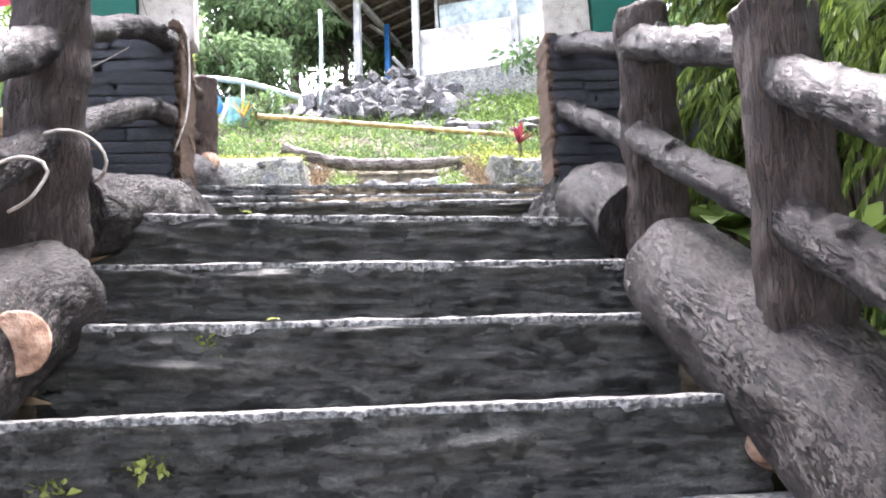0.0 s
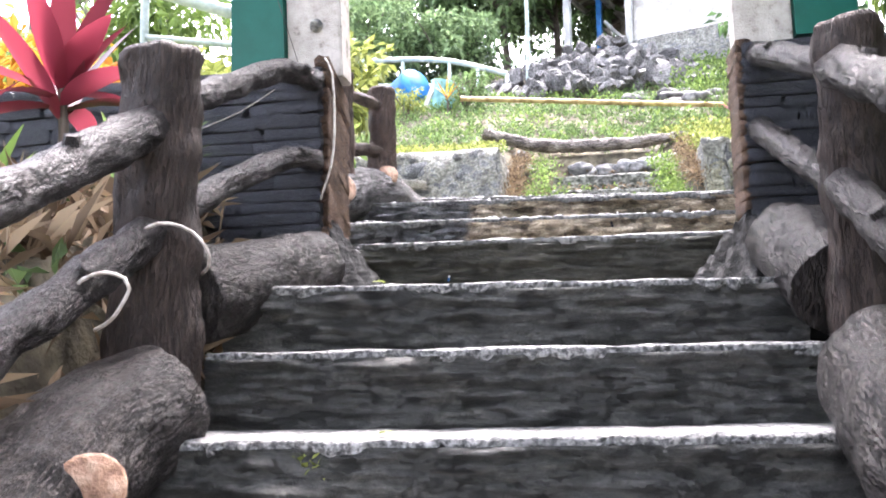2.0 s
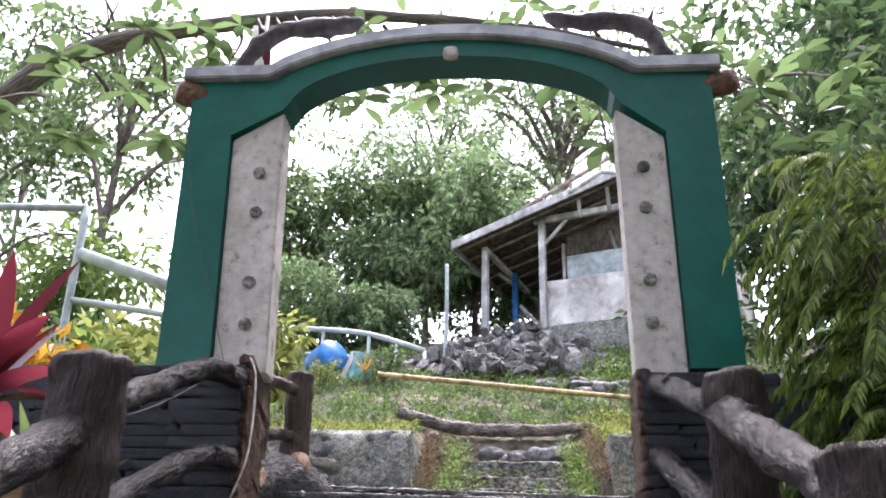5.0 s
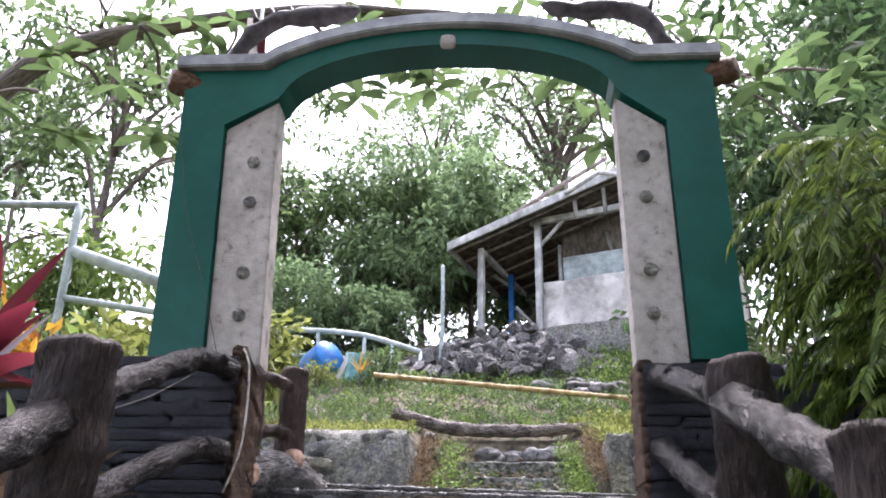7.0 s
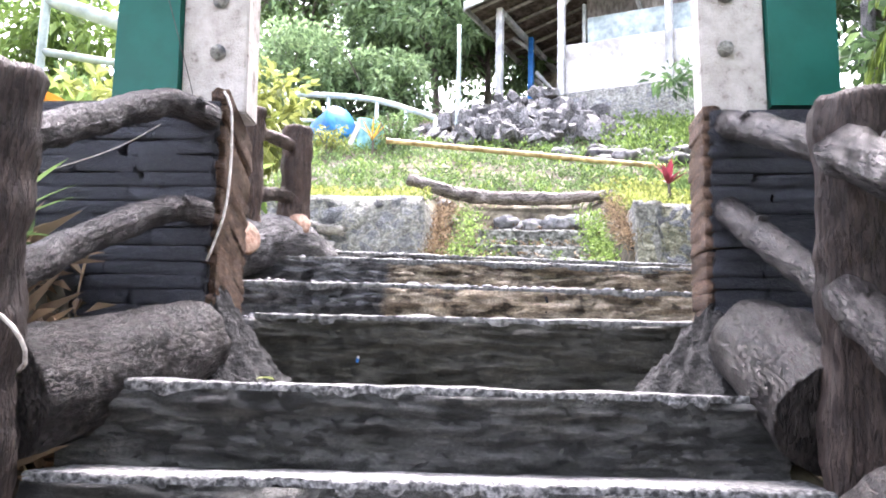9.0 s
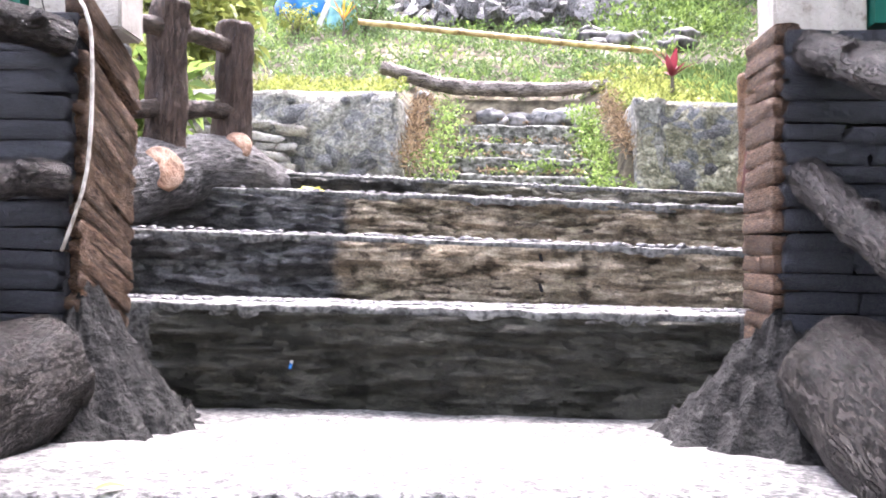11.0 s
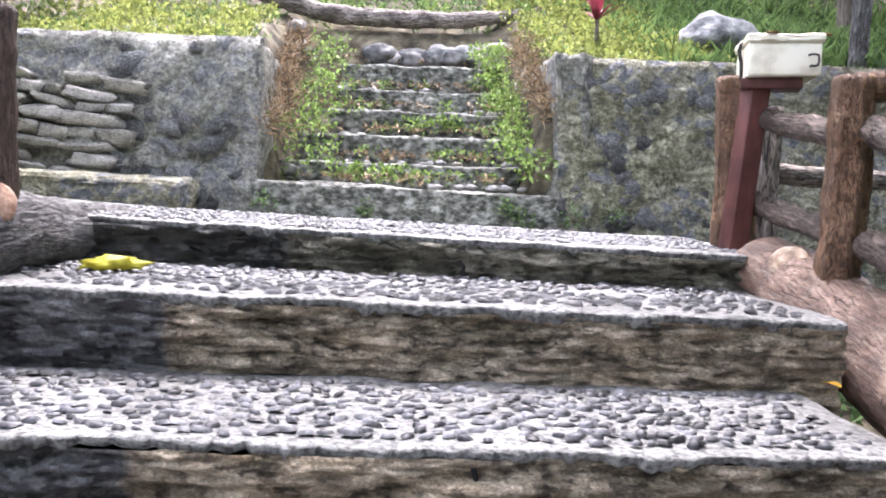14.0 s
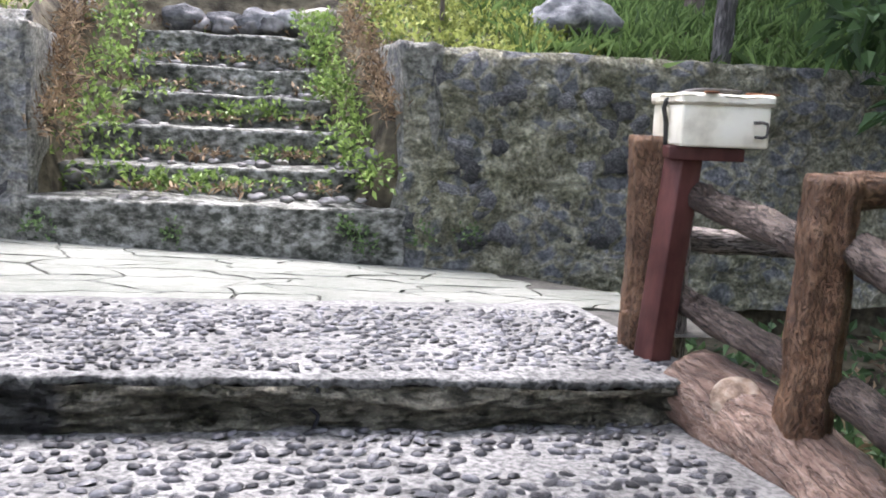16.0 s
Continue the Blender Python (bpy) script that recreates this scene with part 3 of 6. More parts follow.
stairs = thing("staircase", (0, 1.8, 0.4), "dark bark-textured concrete staircase with pale gravel treads", "stairs", kind="structure")


def step(front, top, x0, x1, back, slant, paint, tilt=0.0, low=0.3, seed=0.0, name="step"):
    """A tread slab over a rough riser."""
    b = bmesh.new()
    nx, nz = int((x1 - x0) / 0.016), 40
    rows = []
    for j in range(nz + 1):
        row = []
        for i in range(nx + 1):
            x = x0 + (x1 - x0) * i / nx
            z = top + tilt * x - 0.022 - low * j / nz
            d = 0.022 * fbm((x * 1.2, seed, z * 5), 3.0) + 0.012 * fbm((x * 2, seed + 5, z * 16), 3.0, 3)
            d += 0.022 * (0.3 - abs(fbm((x * 2.2, seed + 2, z * 11), 2.2, 3)))
            d += 0.02 * (j / nz) ** 2
            if front > 4.5:
                d += 0.05 * min(max(fbm((x * 1.6, seed + 7, z * 6.5), 2.6, 4) - 0.12, 0), 0.5) + 0.012 * round(3 * fbm((x * 0.9, seed + 11, z * 9), 2.2, 3)) / 3
            row.append(b.verts.new((x, front + slant * x + d - 0.005, z)))
        rows.append(row)
    for r0, r1 in zip(rows, rows[1:]):
        for k in range(nx):
            b.faces.new((r0[k], r1[k], r1[k + 1], r0[k + 1]))
    # side cheeks and back
    for k in (0, nx):
        z = top + tilt * (x0 if k == 0 else x1) - 0.03
        y = front + slant * (x0 if k == 0 else x1)
        q = [b.verts.new(c) for c in ((rows[0][k].co.x, y + 0.02, z), (rows[0][k].co.x, back, z), (rows[0][k].co.x, back, z - low), (rows[0][k].co.x, y + 0.03, z - low))]
        b.faces.new(q if k else q[::-1])
    st = part(name, b, paint, stairs)
    t = bmesh.new()
    ny = max(3, int((back - front) / 0.06))
    g = []
    for j in range(-2, ny + 1):
        row = []
        for i in range(nx + 1):
            x = x0 + (x1 - x0) * i / nx
            rag = 0.012 * fbm((x, seed + 9, 0), 9.0) + 0.012 * fbm((x, seed, 3), 34.0, 3)
            y0 = front + slant * x + rag
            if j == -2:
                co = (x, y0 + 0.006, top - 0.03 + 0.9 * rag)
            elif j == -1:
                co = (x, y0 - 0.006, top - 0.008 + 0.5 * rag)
            else:
                y = y0 + 0.012 + (back - y0) * j / ny
                co = (x, y, top + 0.006 * fbm((x, y, seed), 5.0) - (0.0 if j else 0.002))
            row.append(t.verts.new((co[0], co[1], co[2] + tilt * x)))
        g.append(row)
    for r0, r1 in zip(g, g[1:]):
        for k in range(nx):
            t.faces.new((r0[k], r0[k + 1], r1[k + 1], r1[k]))
    # Lower treads and nosings take the concrete with glare in its colour.
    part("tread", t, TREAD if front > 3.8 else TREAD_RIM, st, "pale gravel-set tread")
    return st


step_parts = [step(*s, seed=i * 3.1) for i, s in enumerate(STEPS)]
for i in range(8):
    step(1.65 - 0.3 * i, 1.645 - 0.205 * i, -0.85, 0.85, 2.0 - 0.3 * i, 0.0, RISER, seed=30 + i)
b = box((2.45, 0.68, 0.3), (-0.02, 4.34, 2.583), 0.01, cuts=3)
part("tread_wing", b, TREAD, stairs, "pale gravel-set tread behind the gate")
lower = box((3.0, 6.0, 0.2), (0, -3.4, 0.09), 0.02)
tagged(part("pavement", lower, TREAD), "pale concrete path below the stairs", "path", kind="structure")

# ---- landing of flagstones ----
landing = thing("landing", (0, 6.8, 3.0), "pale flagstone landing with a gravel border", "landing", kind="structure")
part("slab", slab([(-2.6, 5.95), (1.36, 5.95), (1.5, 6.6), (1.9, 6.9), (1.85, 7.7), (1.75, 8.5), (-2.6, 8.5)], 2.7, 2.95), TREAD, landing)


def paving(x, y):
    """Height of the landing, which falls to the right and towards the wall."""
    u = max(0, y - 6.62) / 1.7
    return 3.285 - 0.035 * x - u * (0.115 + 0.04 * x)


def landing_bed():
    b = bmesh.new()
    xs, ys = np.linspace(-2.6, 1.93, 46), np.linspace(6.25, 8.5, 24)
    grid = [[b.verts.new((min(x, 1.95 - 0.1 * max(0, y - 7.2)), y, paving(x, y) - 0.009 + 0.003 * fbm((x, y, 2), 9))) for x in xs] for y in ys]
    for r0, r1 in zip(grid, grid[1:]):
        for k in range(len(xs) - 1):
            b.faces.new((r0[k], r0[k + 1], r1[k + 1], r1[k]))
    part("mortar_bed", b, JOINT, landing)


JOINT = layered("dark_paving_joint", ((0.4, (0.03, 0.029, 0.024)), (0.6, (0.08, 0.077, 0.066))), 30.0, dist=0.005, rough=0.8)
landing_bed()
step(5.833, 3.29, -1.3, 1.40, 6.66, -0.059, RISER_EIGHT, -0.036, seed=50.0)


def flagstones():
    rng = np.random.default_rng(4)
    nx, ny = 13, 8
    x0, x1, y0, y1 = -2.6, 1.95, 6.63, 8.44
    pts = {}
    for i in range(nx + 1):
        for j in range(ny + 1):
            jx = rng.uniform(-0.13, 0.13) if 0 < i < nx else 0
            jy = rng.uniform(-0.075, 0.075) if 0 < j < ny else 0
            pts[i, j] = Vector((x0 + (x1 - x0) * (i + 0.5 * (j % 2)) / (nx + 0.5) + jx, y0 + (y1 - y0) * j / ny + jy, 0))
    sides = {}

    def side(a, b_):
        """The wavering joint between two corners, the same from both sides."""
        if (b_, a) in sides:
            return sides[b_, a][::-1]
        p, q = pts[a], pts[b_]
        n = Vector((-(q - p).y, (q - p).x, 0))
        sides[a, b_] = [p] + [p.lerp(q, k / 4) + n * rng.uniform(-0.1, 0.1) for k in (1, 2, 3)] + [q]
        return sides[a, b_]

    for i in range(nx):
        for j in range(ny):
            loop = [(i, j), (i + 1, j), (i + 1, j + 1), (i, j + 1)]
            q = [pts[k] for k in loop]
            if max(p.x for p in q) > 2.0 - 0.12 * max(0, (q[2].y - 7.0)):
                continue
            c = sum(q, Vector()) / 4
            ring = []
            for a, e in zip(loop, loop[1:] + loop[:1]):
                ring += [p + (c - p).normalized() * 0.008 for p in side(a, e)[:-1]]
            lift = rng.uniform(-0.002, 0.003)
            b = slab([(p.x, p.y) for p in ring], 0, 1, 0)
            for v in b.verts:
                v.co.z = paving(v.co.x, v.co.y) + (lift if v.co.z > 0.5 else -0.05)
            bmesh.ops.bevel(b, geom=[e for e in b.edges if all(len(v.link_edges) == 3 and v.co.z > paving(v.co.x, v.co.y) - 0.02 for v in e.verts)], offset=0.005, segments=1, affect="EDGES")
            part("flagstone", b, FLAG, landing, smooth=False)


# ---- gate ----
def strip(name, profile, y0, y1, material, parent, label="", bevel=0.006):
    """A closed outline in x and z, given depth along y."""
    b = bmesh.new()
    f = [b.verts.new((x, y0, z)) for x, z in profile]
    k = [b.verts.new((x, y1, z)) for x, z in profile]
    n = len(profile)
    b.faces.new(f)
    b.faces.new(k[::-1])
    for i in range(n):
        b.faces.new((f[i], k[i], k[(i + 1) % n], f[(i + 1) % n]))
    bmesh.ops.recalc_face_normals(b, faces=b.faces)
    if bevel:
        bmesh.ops.bevel(b, geom=[e for e in b.edges if e.calc_face_angle(0) > 0.5], offset=bevel, segments=2, affect="EDGES")
    return part(name, b, material, parent, label, smooth=False)


gate = thing("gateway", (0, 3.6, 3.36), "green concrete gateway arch with bare concrete jambs", "gate")
# underside and top of the arch
LOW = [(0.72 * math.cos(a), 4.545 + 0.27 * math.sin(a)) for a in np.linspace(math.pi, 0, 25)]
TOPS = [(1.13, 4.70), (0.78, 4.70)] + [(x, 4.70 + 0.20 * (1 - (x / 0.78) ** 2) ** 0.8) for x in np.linspace(0.74, -0.74, 31)] + [(-0.78, 4.70), (-1.16, 4.70)]
strip("green_arch", [(-1.135, 3.36), (-0.92, 3.36), (-0.96, 4.42), (-0.74, 4.545)] + LOW[1:-1] + [(0.74, 4.545), (0.92, 4.40), (0.93, 3.36), (1.135, 3.36)] + TOPS, 3.575, 3.75, GREEN, gate, "green gloss-painted arch", 0)
for s in (-1, 1):
    prof = [(-0.915, 3.345), (-0.70, 3.345), (-0.738, 4.55), (-0.955, 4.41)] if s < 0 else [(0.925, 3.345), (0.73, 3.345), (0.715, 4.535), (0.915, 4.39)]
    jamb = strip("jamb", prof, 3.60, 3.73, CONCRETE, gate, "bare pitted concrete jamb")
    for z in (4.24, 4.05, 3.73, 3.55):
        hole = tube([(s * (0.80 + 0.02 * (z - 3.4)), 3.588, z), (s * (0.80 + 0.02 * (z - 3.4)), 3.606, z)], 0.026, 16, 0.02, 0.002)
        part("hole", hole, STONEWALL, jamb, "dark round pit")
    lg = tube([(s * 1.06, 3.64, 4.63), (s * 1.2, 3.6, 4.66), (s * 1.24, 3.58, 4.665)], [0.05, 0.06, 0.045], 16, 0.02, 0.006, s + 2)
    part("log_end", lg, BARK_BROWN, gate, "brown rounded log end")
# cap that follows the top
cap_out = [(x * 1.035, z + 0.065) for x, z in TOPS]
cap_in = [(x * 1.035, z + 0.003) for x, z in TOPS]
strip("cap", cap_out + cap_in[::-1], 3.535, 3.79, CAP, gate, "pale grey coping")
b = box((0.07, 0.04, 0.07), (0, 3.565, 4.82), 0.025)
part("medallion", b, CONCRETE, gate, "small round pale boss")
for s in (-1, 1):
    fig = thing("curled_figure", (s * 0.98, 3.64, 4.77), "dark curled animal-like ornament on the gate coping", "ornament", "gate ornaments")
    b = tube([(s * 1.05, 3.64, 4.76), (s * 0.96, 3.64, 4.84), (s * 0.9, 3.64, 4.96), (s * 0.78, 3.64, 5.03), (s * 0.6, 3.64, 5.04), (s * 0.5, 3.64, 5.05), (s * 0.42, 3.64, 5.08)], [0.02, 0.035, 0.04, 0.042, 0.045, 0.04, 0.015], 14, 0.02, 0.014, s * 2 + 5)
    part("body", b, DARK_METAL, fig)
    for k in range(5):
        x = s * (0.9 - 0.09 * k)
        part("fin", tube([(x, 3.64, 5.02 + 0.01 * k), (x + s * 0.03, 3.64, 5.11)], [0.018, 0.003], 6, 0.03), DARK_METAL, fig)

# ---- flank walls: black brick fronts, brown block ends ----
def unit_block(seed, rough=0.05, round_=0.16):
    b = bmesh.new()
    bmesh.ops.create_cube(b, size=1)
    bmesh.ops.subdivide_edges(b, edges=b.edges, cuts=2, use_grid_fill=True)
    for v in b.verts:
        v.co *= 1 - round_ * max(0, v.co.length - 0.6)
        o = Vector((seed, seed * 2.3, 0))
        v.co = v.co * (0.97 + 0.0) + Vector((fbm(v.co + o, 1.3), fbm(v.co - o, 1.3), fbm(v.co * 1.1 + o * 2, 1.3))) * rough
    me = bpy.data.meshes.new("block")
    b.to_mesh(me)
    b.free()
    me.polygons.foreach_set("use_smooth", [True] * len(me.polygons))
    return me


SLATES = [unit_block(k * 1.7, 0.06, 0.04) for k in range(6)]
BLOCKS = [unit_block(k * 2.9 + 40, 0.075, 0.13) for k in range(7)]
STONES = [unit_block(k * 3.7 + 80, 0.2) for k in range(7)]
for me in SLATES:
    me.materials.append(SLATE)
for me in BLOCKS:
    me.materials.append(BROWN_BLOCK)
for me in STONES:
    me.materials.append(STONE)
    me.polygons.foreach_set("use_smooth", [True] * len(me.polygons))


def flank(name, s, reach, front, top, back):
    """A wall from the stair's edge outwards; s: -1 or 1."""
    rng = np.random.default_rng(11 + s)
    w = thing(name, (s * 1.2, front, 2.6), "black-painted brick flank wall with a brown block end", "wall", kind="structure")
    x0, x1 = s * 0.745, s * reach
    b = box((abs(x1 - x0), back - front, top - 2.3), ((x0 + x1) / 2, (front + back) / 2, (top + 2.3) / 2), 0.01)
    core = part("core", b, SLATE_JOINT, w)
    z, k = 2.62, 0
    while z < top - 0.02:
        h = rng.uniform(0.036, 0.054)
        x = 0.725 - rng.uniform(0, 0.1)
        while x < reach:
            n = rng.uniform(0.16, 0.46)
            a, e = max(x, 0.742), min(x + n, reach)
            if e - a > 0.03:
                m = Matrix.Translation((s * (a + e) / 2, front - 0.004, z + h / 2)) @ Euler((0, rng.normal() * 0.014, rng.normal() * 0.012)).to_matrix().to_4x4() @ Matrix.Diagonal((e - a - 0.001, 0.045 + rng.uniform(0, 0.012), h - 0.0015, 1))
                piece("brick", SLATES[int(rng.integers(6))], w, m)
            x += n
        z += h
    z = 2.66
    while z < top - 0.01:
        h = rng.uniform(0.036, 0.052)
        y = front - 0.01
        cuts = [y, y + (back - y) * rng.uniform(0.35, 0.65), back + 0.01] if rng.random() < 0.1 else [y, back + 0.01]
        for a, e in zip(cuts, cuts[1:]):
            m = Matrix.Translation((s * 0.752, (a + e) / 2, z + h / 2)) @ Euler((rng.normal() * 0.025 + (-0.35 if s < 0 else 0.05), s * rng.normal() * 0.03, 0)).to_matrix().to_4x4() @ Matrix.Diagonal((0.056 + rng.uniform(0, 0.006), e - a - 0.004, h * 0.98, 1))
            piece("block", BLOCKS[int(rng.integers(7))], w, m)
        z += h
    return w


# ---- mortared retaining walls above the landing ----
def retaining(name, x0, x1, seed, top, label, skin):
    rng = np.random.default_rng(seed)
    w = thing(name, ((x0 + x1) / 2, 8.5, 3.0), label, "wall", kind="structure")
    b = bmesh.new()
    nx, nz = int(abs(x1 - x0) / 0.04), 32
    rows = []
    for j in range(nz + 4):
        row = []
        for i in range(nx + 1):
            x = x0 + (x1 - x0) * i / nx
            if j <= nz:
                z = 2.8 + (top - 2.8) * j / nz
                y = 8.36 + 0.1 * (z - 3.2) + 0.05 * fbm((x, z * 1.4, seed), 3.5) + 0.03 * abs(fbm((x, z * 1.5, seed + 4), 8.0))
                if j == nz:
                    y += 0.03
            else:
                z = top + 0.02 * fbm((x, j, seed), 4) + (0.01 if j < nz + 3 else -0.4)
                y = 8.5 + 0.1 * (j - nz)
            row.append(b.verts.new((x, y, z)))
        rows.append(row)
    for r0, r1 in zip(rows, rows[1:]):
        for k in range(nx):
            b.faces.new((r0[k], r0[k + 1], r1[k + 1], r1[k]) if x1 > x0 else (r0[k], r1[k], r1[k + 1], r0[k + 1]))
    part("face", b, skin, w)
    for k in range(190):
        x, z = rng.uniform(min(x0, x1) + 0.05, max(x0, x1) - 0.05), rng.uniform(3.2, top - 0.06)
        if x < -1.9 or x > 2.6:
            continue
        a = rng.uniform(0.07, 0.2)
        m = Matrix.Translation((x, 8.405 + 0.1 * (z - 3.2), z)) @ Euler((rng.normal() * 0.2, rng.normal() * 0.5, rng.normal() * 0.2)).to_matrix().to_4x4() @ Matrix.Diagonal((a, 0.09, a * rng.uniform(0.5, 0.9), 1))
        piece("stone", STONES[int(rng.integers(7))], w, m)
    return w


retaining("wall_ret_left", -6.0, -0.66, 3, 4.29, "grey mortared rubble retaining wall", STONEWALL)
retaining("wall_ret_right", 1.16, 7.0, 8, 4.235, "dark mossy mortared rubble retaining wall", MOSSWALL)
for x, name in ((-0.74, "wall_return_left"), (1.26, "wall_return_right")):
    b = box((0.22, 1.9, 1.5), (x, 9.4, 3.5), 0.03, cuts=7, rough=0.05, seed=x)
    tagged(part(name, b, STONEWALL), "rough stone cheek wall beside the overgrown steps", "wall", kind="structure")

# ---- overgrown upper steps ----
UPPER = [(8.36, 3.40, -0.68, 1.18), (8.8, 3.55, -0.6, 1.0), (9.2, 3.745, -0.5, 1.0), (9.55, 3.94, -0.3, 0.95), (9.85, 4.12, -0.28, 0.9), (10.2, 4.35, -0.25, 0.9)]
upper = thing("upper_staircase", (0.3, 8.02, 3.1), "old mossy concrete steps overgrown with weeds", "stairs", kind="structure")
for k, (y, z, a, e) in enumerate(UPPER):
    b = box((e - a, 0.62, 0.3), ((a + e) / 2, y + 0.3, z - 0.15), 0.018, cuts=9, rough=0.022, seed=k * 2.2, nscale=5)
    for v in b.verts:
        v.co.z -= 0.03 * (v.co.x - 0.25) * (1 if k == 0 else 0.4)
    part("step", b, MOSS_STEP, upper)
# ---- rails of cast logs along the lower stairs ----
def knot(at, way, r, parent, material=None, label="pale cut branch stub"):
    at, way = Vector(at), Vector(way).normalized()
    part("cut_face", tube([at - way * 0.05, at + way * 0.004, at + way * 0.009], [r, r, r * 0.9], 18, 0.02, 0.004, at.x), material or CUT_WOOD, parent, label)


def post(at, top, r, material, label, seed, category="post", group="stair rail posts", lean=(0, 0)):
    at = Vector(at)
    p = thing("log_post", at, label, category, group)
    e = Vector((at.x + lean[0], at.y + lean[1], top))
    m = at.lerp(e, 0.5)
    b = tube([at - Vector((0, 0, 0.12)), at + Vector((0, 0, 0.05)), m, e - Vector((0, 0, 0.015)), e], [r * 1.12, r * 1.04, r * 0.97, r, r * 0.88], 26, 0.025, r * 0.16, seed, 8.0, 5)
    part("trunk", b, material, p)
    return p


def stub(pts, r, material, parent, seed):
    """A short lopped twig on a rail."""
    rng = np.random.default_rng(seed)
    a, e = Vector(pts[0]), Vector(pts[1])
    p = a.lerp(e, rng.uniform(0.35, 0.8))
    way = Vector((rng.uniform(-0.6, 0.6) - (0.4 if p.x > 0 else -0.4), -0.3, 0.8)).normalized()
    part("twig_stub", tube([p + way * r * 0.6, p + way * r * 1.25], [r * 0.42, r * 0.34], 10, 0.01, 0.003, seed), material, parent, "short lopped twig stub")


def rail(pts, r, material, label, seed, group="stair rails"):
    p = thing("log_rail", pts[0], label, "rail", group)
    part("bar", tube(pts, r, 18, 0.025, (r if isinstance(r, float) else r[0]) * 0.22, seed, 11.0), material, p)
    stub(pts, r if isinstance(r, float) else r[0], material, p, seed)
    return p


GREY_POST = "grey-brown bark-textured concrete post of the stair rail"
GREY_RAIL = "silver-grey bark-textured concrete log rail"
post((-0.87, 2.52, 2.30), 3.06, 0.105, BARK_POST, GREY_POST, 1)
post((-0.92, 1.35, 1.75), 2.46, 0.105, BARK_POST, GREY_POST, 2)
post((0.90, 2.86, 2.36), 3.12, 0.092, BARK_POST, GREY_POST, 3)
post((0.90, 1.93, 1.90), 2.70, 0.095, BARK_POST, GREY_POST, 4)
post((0.94, 0.75, 1.2), 2.05, 0.105, BARK_POST, GREY_POST, 5)
# upper and lower rails, right
rail([(0.79, 3.57, 3.30), (0.83, 3.2, 3.15), (0.88, 2.9, 3.01)], 0.042, BARK_LOG, GREY_RAIL, 6)
rail([(0.79, 3.57, 3.03), (0.83, 3.2, 2.84), (0.88, 2.9, 2.68)], 0.042, BARK_LOG, GREY_RAIL, 7)
rail([(0.86, 2.84, 3.00), (0.87, 2.4, 2.80), (0.88, 1.98, 2.62)], 0.052, BARK_LOG, GREY_RAIL, 8)
rail([(0.86, 2.84, 2.68), (0.87, 2.4, 2.45), (0.88, 1.98, 2.25)], 0.05, BARK_LOG, GREY_RAIL, 9)
rail([(0.87, 1.9, 2.52), (0.88, 1.3, 2.2), (0.92, 0.75, 1.95)], 0.055, BARK_LOG, GREY_RAIL, 10)
rail([(0.87, 1.9, 2.2), (0.88, 1.3, 1.9), (0.92, 0.75, 1.62)], 0.055, BARK_LOG, GREY_RAIL, 11)
# left
rail([(-0.76, 3.46, 3.28), (-0.83, 3.28, 3.265), (-0.86, 2.95, 3.11), (-0.87, 2.56, 2.93)], 0.042, BARK_LOG, GREY_RAIL, 12)
rail([(-0.76, 3.46, 2.99), (-0.81, 3.3, 2.96), (-0.85, 2.92, 2.8), (-0.87, 2.56, 2.63)], 0.04, BARK_LOG, GREY_RAIL, 13)
rail([(-0.86, 2.47, 2.86), (-0.88, 2.0, 2.60), (-0.92, 1.38, 2.28)], 0.052, BARK_LOG, GREY_RAIL, 14)
rail([(-0.86, 2.47, 2.58), (-0.88, 2.0, 2.32), (-0.92, 1.38, 1.98)], 0.052, BARK_LOG, GREY_RAIL, 15)


def big_log(pts, r, material, label, seed, knots=()):
    p = thing("cast_log", pts[0], label, "log", "stair edge logs")
    part("trunk", tube(pts, r, 40, 0.03, 0.012, seed, 9.0), material, p)
    for at, way, rr in knots:
        knot(at, way, rr, p, CUT_PALE if pts[0][0] > 1.2 else CUT_WOOD)
    return p


BIG = "thick bark-textured concrete log edging the stairs"
big_log([(0.86, 2.62, 2.22), (0.87, 2.3, 2.05), (0.92, 1.8, 1.76), (0.95, 1.2, 1.35), (0.95, 0.4, 0.8)], [0.15, 0.17, 0.17, 0.18, 0.18], BARK_BIG, BIG, 21, [((0.76, 2.5, 2.08), (-1, -0.4, 0.1), 0.035), ((0.80, 1.95, 1.75), (-0.7, -0.6, 0.4), 0.05)])
big_log([(0.83, 3.46, 2.62), (0.84, 3.2, 2.55), (0.86, 2.95, 2.42)], [0.13, 0.14, 0.13], BARK_BIG, BIG, 22)
big_log([(-0.80, 2.42, 2.16), (-0.86, 2.2, 2.06), (-0.92, 1.8, 1.80), (-0.95, 1.2, 1.38), (-0.95, 0.4, 0.8)], [0.14, 0.16, 0.17, 0.18, 0.18], BARK_BIG, BIG, 23, [((-0.733, 2.015, 2.01), (0.62, -0.78, 0.05), 0.07)])
big_log([(-0.74, 3.40, 2.60), (-0.80, 3.1, 2.52), (-0.86, 2.62, 2.42)], [0.12, 0.135, 0.13], BARK_BIG, BIG, 24)


